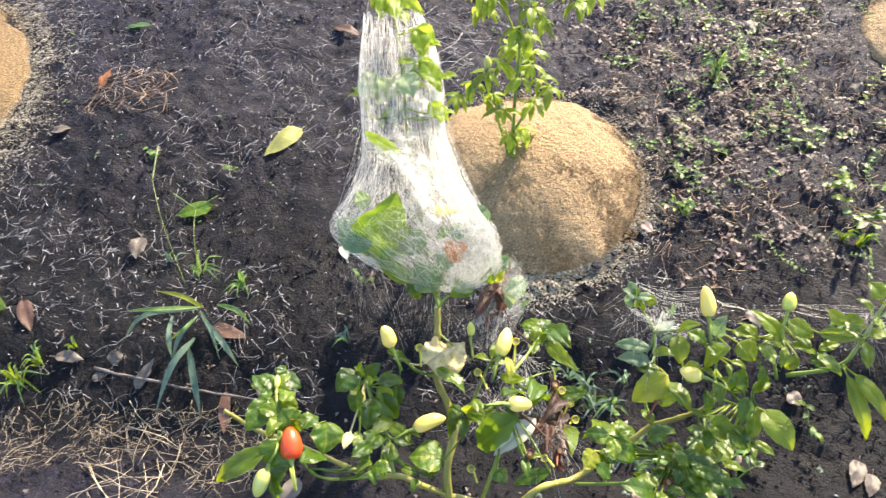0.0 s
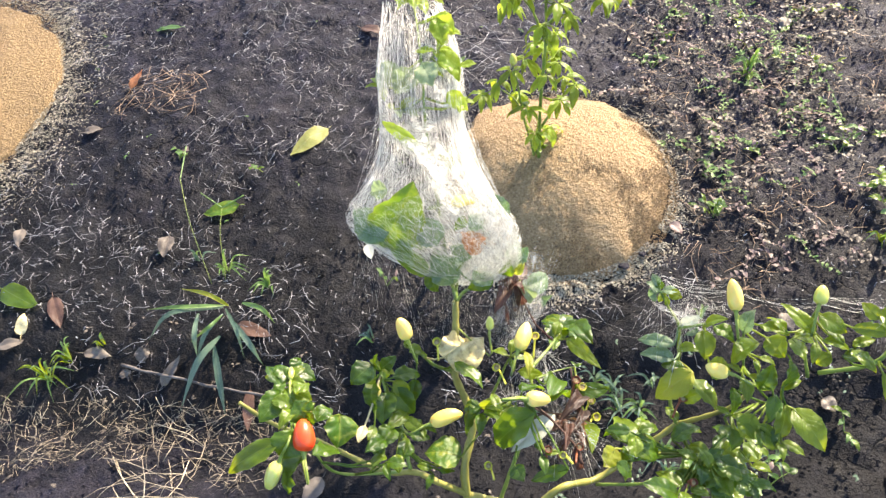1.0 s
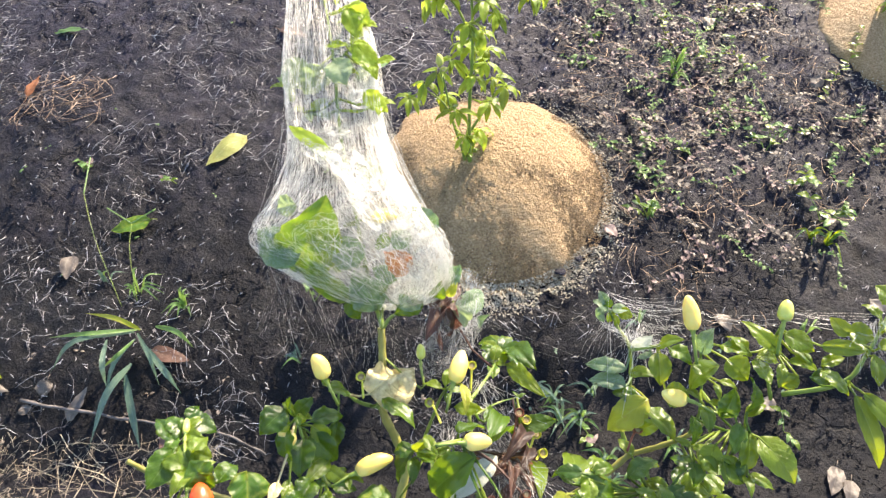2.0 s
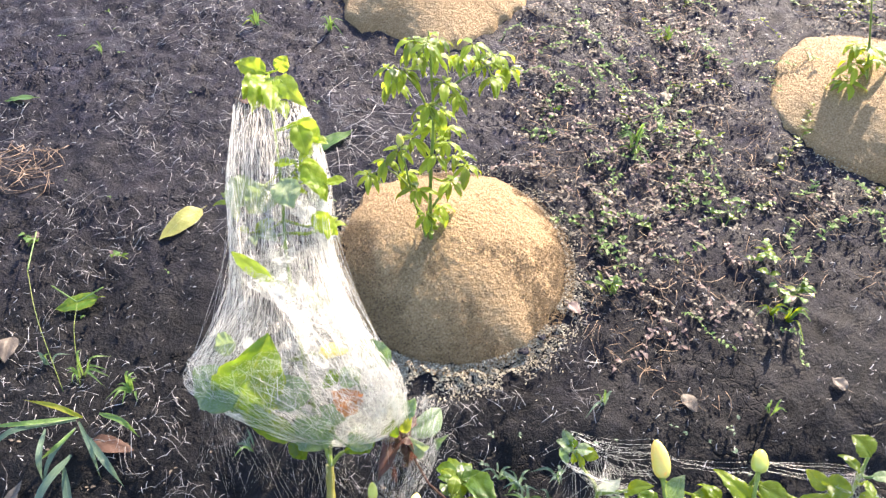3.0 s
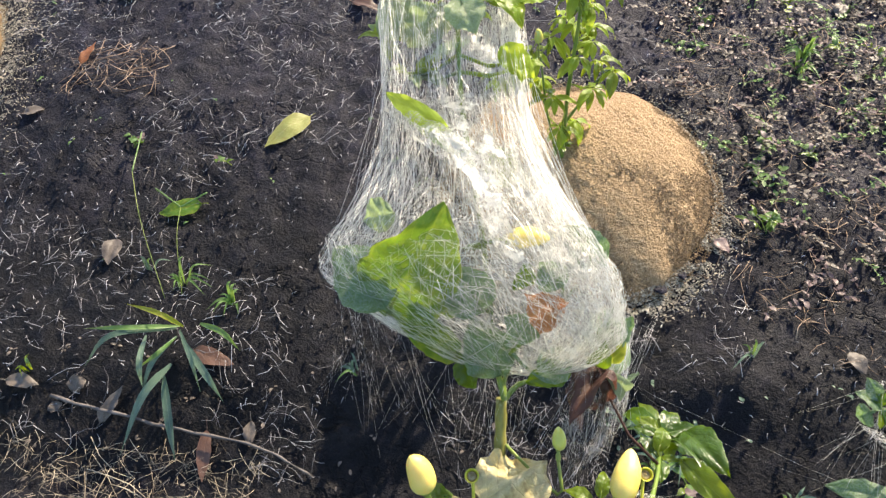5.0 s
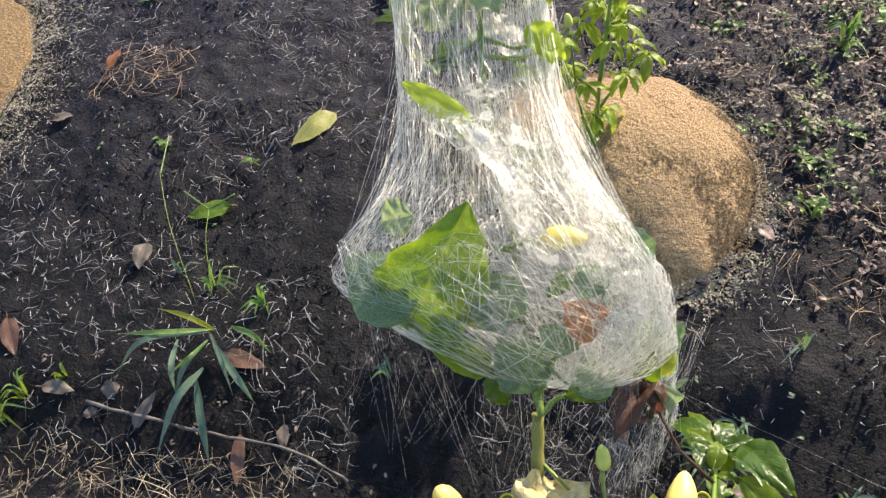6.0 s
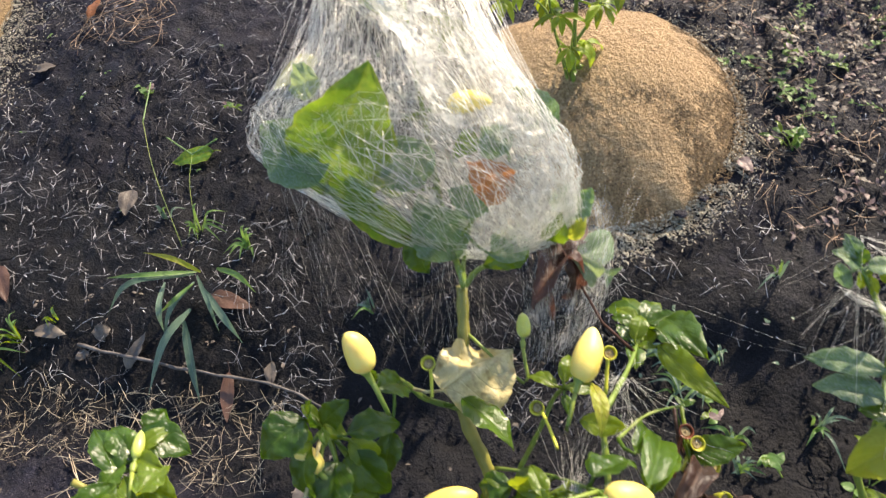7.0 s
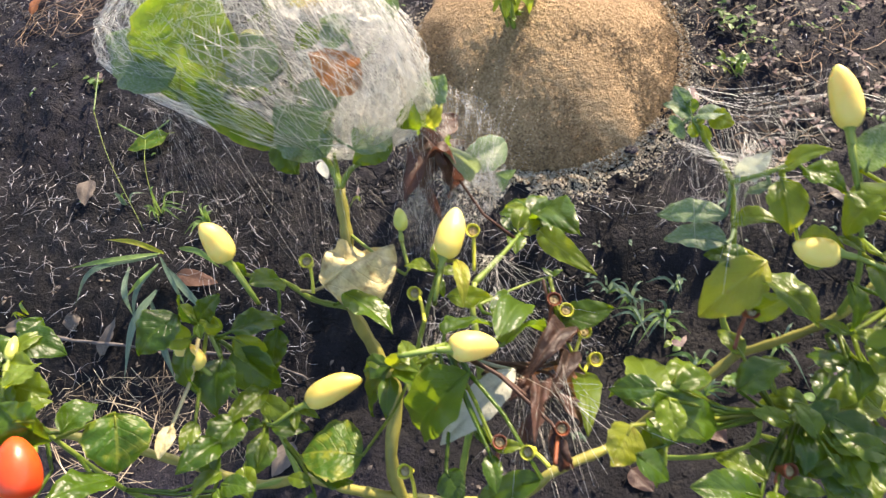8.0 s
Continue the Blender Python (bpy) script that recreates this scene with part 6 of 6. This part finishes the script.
def round_mound(m, spread_, bias):
    cx, cy, rx, ry = MOUNDS[m][:4]

    def f(g):
        while True:
            a, r = g.uniform(0, 6.283), 0.94 + abs(g.gauss(0, spread_))
            x, y = cx + rx * r * math.cos(a), cy + ry * r * math.sin(a)
            if g.random() < 0.25 + 0.75 * max(0, -math.sin(a + bias)) and noise.noise(Vector((x * 14, y * 14, 1))) > -0.35:
                return x, y
    return f


grains("husks", "loose husks covering the heap", "rice husks", HUSK, 30000, on_mound(0, 0, 1.02), (0.005, 0.010), 11)
grains("husks", "husks strewn on the soil round the heap", "rice husks", CHAFF, 8500, round_mound(0, 0.11, 0.1), (0.006, 0.010), 12)
grains("husks", "loose husks covering a far heap", "rice husks", HUSK, 5000, on_mound(1, 0, 1.0), (0.006, 0.010), 13)
grains("husks", "loose husks covering the farthest heap", "rice husks", HUSK, 3500, on_mound(2, 0, 1.0), (0.006, 0.010), 14)
grains("husks", "loose husks covering the spread heap", "rice husks", HUSK_GOLD, 13000, on_mound(3, 0, 1.0), (0.007, 0.012), 15)
grains("husks", "husks strewn round the spread heap", "rice husks", CHAFF, 13000, round_mound(3, 0.20, -1.3), (0.005, 0.008), 16)
grains("husks", "pale husks at the rim of the spread heap", "rice husks", CHAFF, 8000, on_mound(3, 0.74, 1.16), (0.005, 0.008), 18)
grains("husks", "husks strewn round the far heap", "rice husks", CHAFF, 900, round_mound(1, 0.15, 0), (0.006, 0.010), 17)


def ground_cover(label, kind, count, place, size, seed):
    """Countless small weed leaves close to the soil."""
    g, verts, faces, uvs = random.Random(seed), [], [], []
    for _ in range(count):
        x, y = place(g)
        z = surface(x, y) + 0.002 + 0.022 * g.random() ** 2.5
        for k in range(g.choice((1, 2, 3))):
            a, l = g.uniform(0, 6.283), g.uniform(*size)
            d = Vector((math.cos(a), math.sin(a), g.uniform(-.2, .45))).normalized()
            b = Vector((x, y, z)) + d * 0.002
            o = len(verts)
            v, f, uv = blade(b, b + d * l, l * g.uniform(.4, .6), (g.uniform(-.3, .3), g.uniform(-.3, .3), 1), g, nu=5, nv=3)
            verts += [b + p for p in v]
            faces += [tuple(o + i for i in q) for q in f]
            uvs += uv
    return tagged(new("ground_cover", mesh("ground_cover", verts, faces, LEAF[kind], uvs=uvs)), label, "weeds", kind="stuff")


def runners(label, kind, count, place, size, seed):
    """Creeping weeds: thin stalks that wander over the soil with pairs of leaflets."""
    g, verts, faces, uvs = random.Random(seed), [], [], []
    for _ in range(count):
        x, y = place(g)
        a, n = g.uniform(0, 6.283), g.randint(4, 15)
        line, s = [], g.uniform(*size)
        lift = g.uniform(0.002, 0.03)
        for k in range(n):
            a += g.gauss(0, 0.35)
            x, y = x + math.cos(a) * s * 0.9, y + math.sin(a) * s * 0.9
            line.append(Vector((x, y, surface(x, y) + 0.003 + lift * math.sin(math.pi * k / n))))
        n0 = len(verts)
        tube(line, [0.0006] * n, 3, verts, faces)
        uvs += [(0.5, 0.5)] * (len(verts) - n0)
        for k, q in enumerate(line):
            for side in (-1, 1):
                if g.random() < 0.25:
                    continue
                h = a + side * g.uniform(0.5, 1.5)
                d = Vector((math.cos(h), math.sin(h), g.uniform(-.15, .5))).normalized()
                l = s * g.uniform(0.6, 1.3)
                o = len(verts)
                v, f, uv = blade(q, q + d * l, l * g.uniform(.38, .6), (g.uniform(-.5, .5), g.uniform(-.6, .3), 1), g, nu=5, nv=3, curl=g.uniform(-.1, .2))
                verts += [q + p for p in v]
                faces += [tuple(o + i for i in r) for r in f]
                uvs += uv
    return tagged(new("ground_cover", mesh("ground_cover", verts, faces, LEAF[kind], uvs=uvs)), label, "weeds", kind="stuff")


grains("soil_crumbs", "crumbs of dark soil lying loose on the bank", "soil crumbs", SOIL, 9000, in_box(-1.5, 1.5, 0.6, 2.5, 3.0, -0.2), (0.004, 0.013), 19, 0.75, 0.0)


BANK = in_box(0.42, 1.65, 1.22, 2.55, 2.6, -0.12)
runners("low purple-grey weeds creeping over the bank", "pink", 130, BANK, (0.007, 0.016), 31)
runners("dry pale creeping weeds on the bank", "litter", 110, BANK, (0.007, 0.018), 32)
runners("small green creeping weeds on the bank", "grass", 95, BANK, (0.008, 0.016), 33)
runners("few bright green creepers on the bank", "bright", 12, BANK, (0.012, 0.022), 37)
ground_cover("leaf crumbs among the weeds of the bank", "litter", 700, BANK, (0.005, 0.014), 38)
ground_cover("small green weeds in the shade under the branches", "blue", 30, in_box(0.18, 0.8, 0.70, 1.08, 5.0, 0.0), (0.006, 0.013), 34)
ground_cover("leaf crumbs on the flat strip", "litter", 110, in_box(-1.1, 0.2, 0.55, 1.1), (0.005, 0.013), 35)
ground_cover("few green sprouts on the bare soil", "grass", 45, in_box(-1.4, 0.2, 1.2, 2.5), (0.006, 0.014), 36)


def soil_clod(x, y, size, label):
    """A crumbly lump of soil lying on the husks."""
    bm = bmesh.new()
    bmesh.ops.create_icosphere(bm, subdivisions=4, radius=size)
    for v in bm.verts:
        v.co = v.co * (1 + 0.5 * noise.fractal(v.co * 70 + Vector((x * 9, y * 9, 0)), 1, 2, 4))
        v.co.z *= 0.5
    me = bpy.data.meshes.new("soil_clod")
    bm.to_mesh(me)
    bm.free()
    me.materials.append(SOIL)
    ob = new("soil_clod", me)
    ob.location = (x, y, surface(x, y) + size * 0.08)
    tagged(ob, label, "soil clod", "soil clods")


for x, y, size in ((0.345, 1.243, 0.013), (0.390, 1.275, 0.010)):
    soil_clod(x, y, size, "dark crumbly lump of soil on the husk rim")
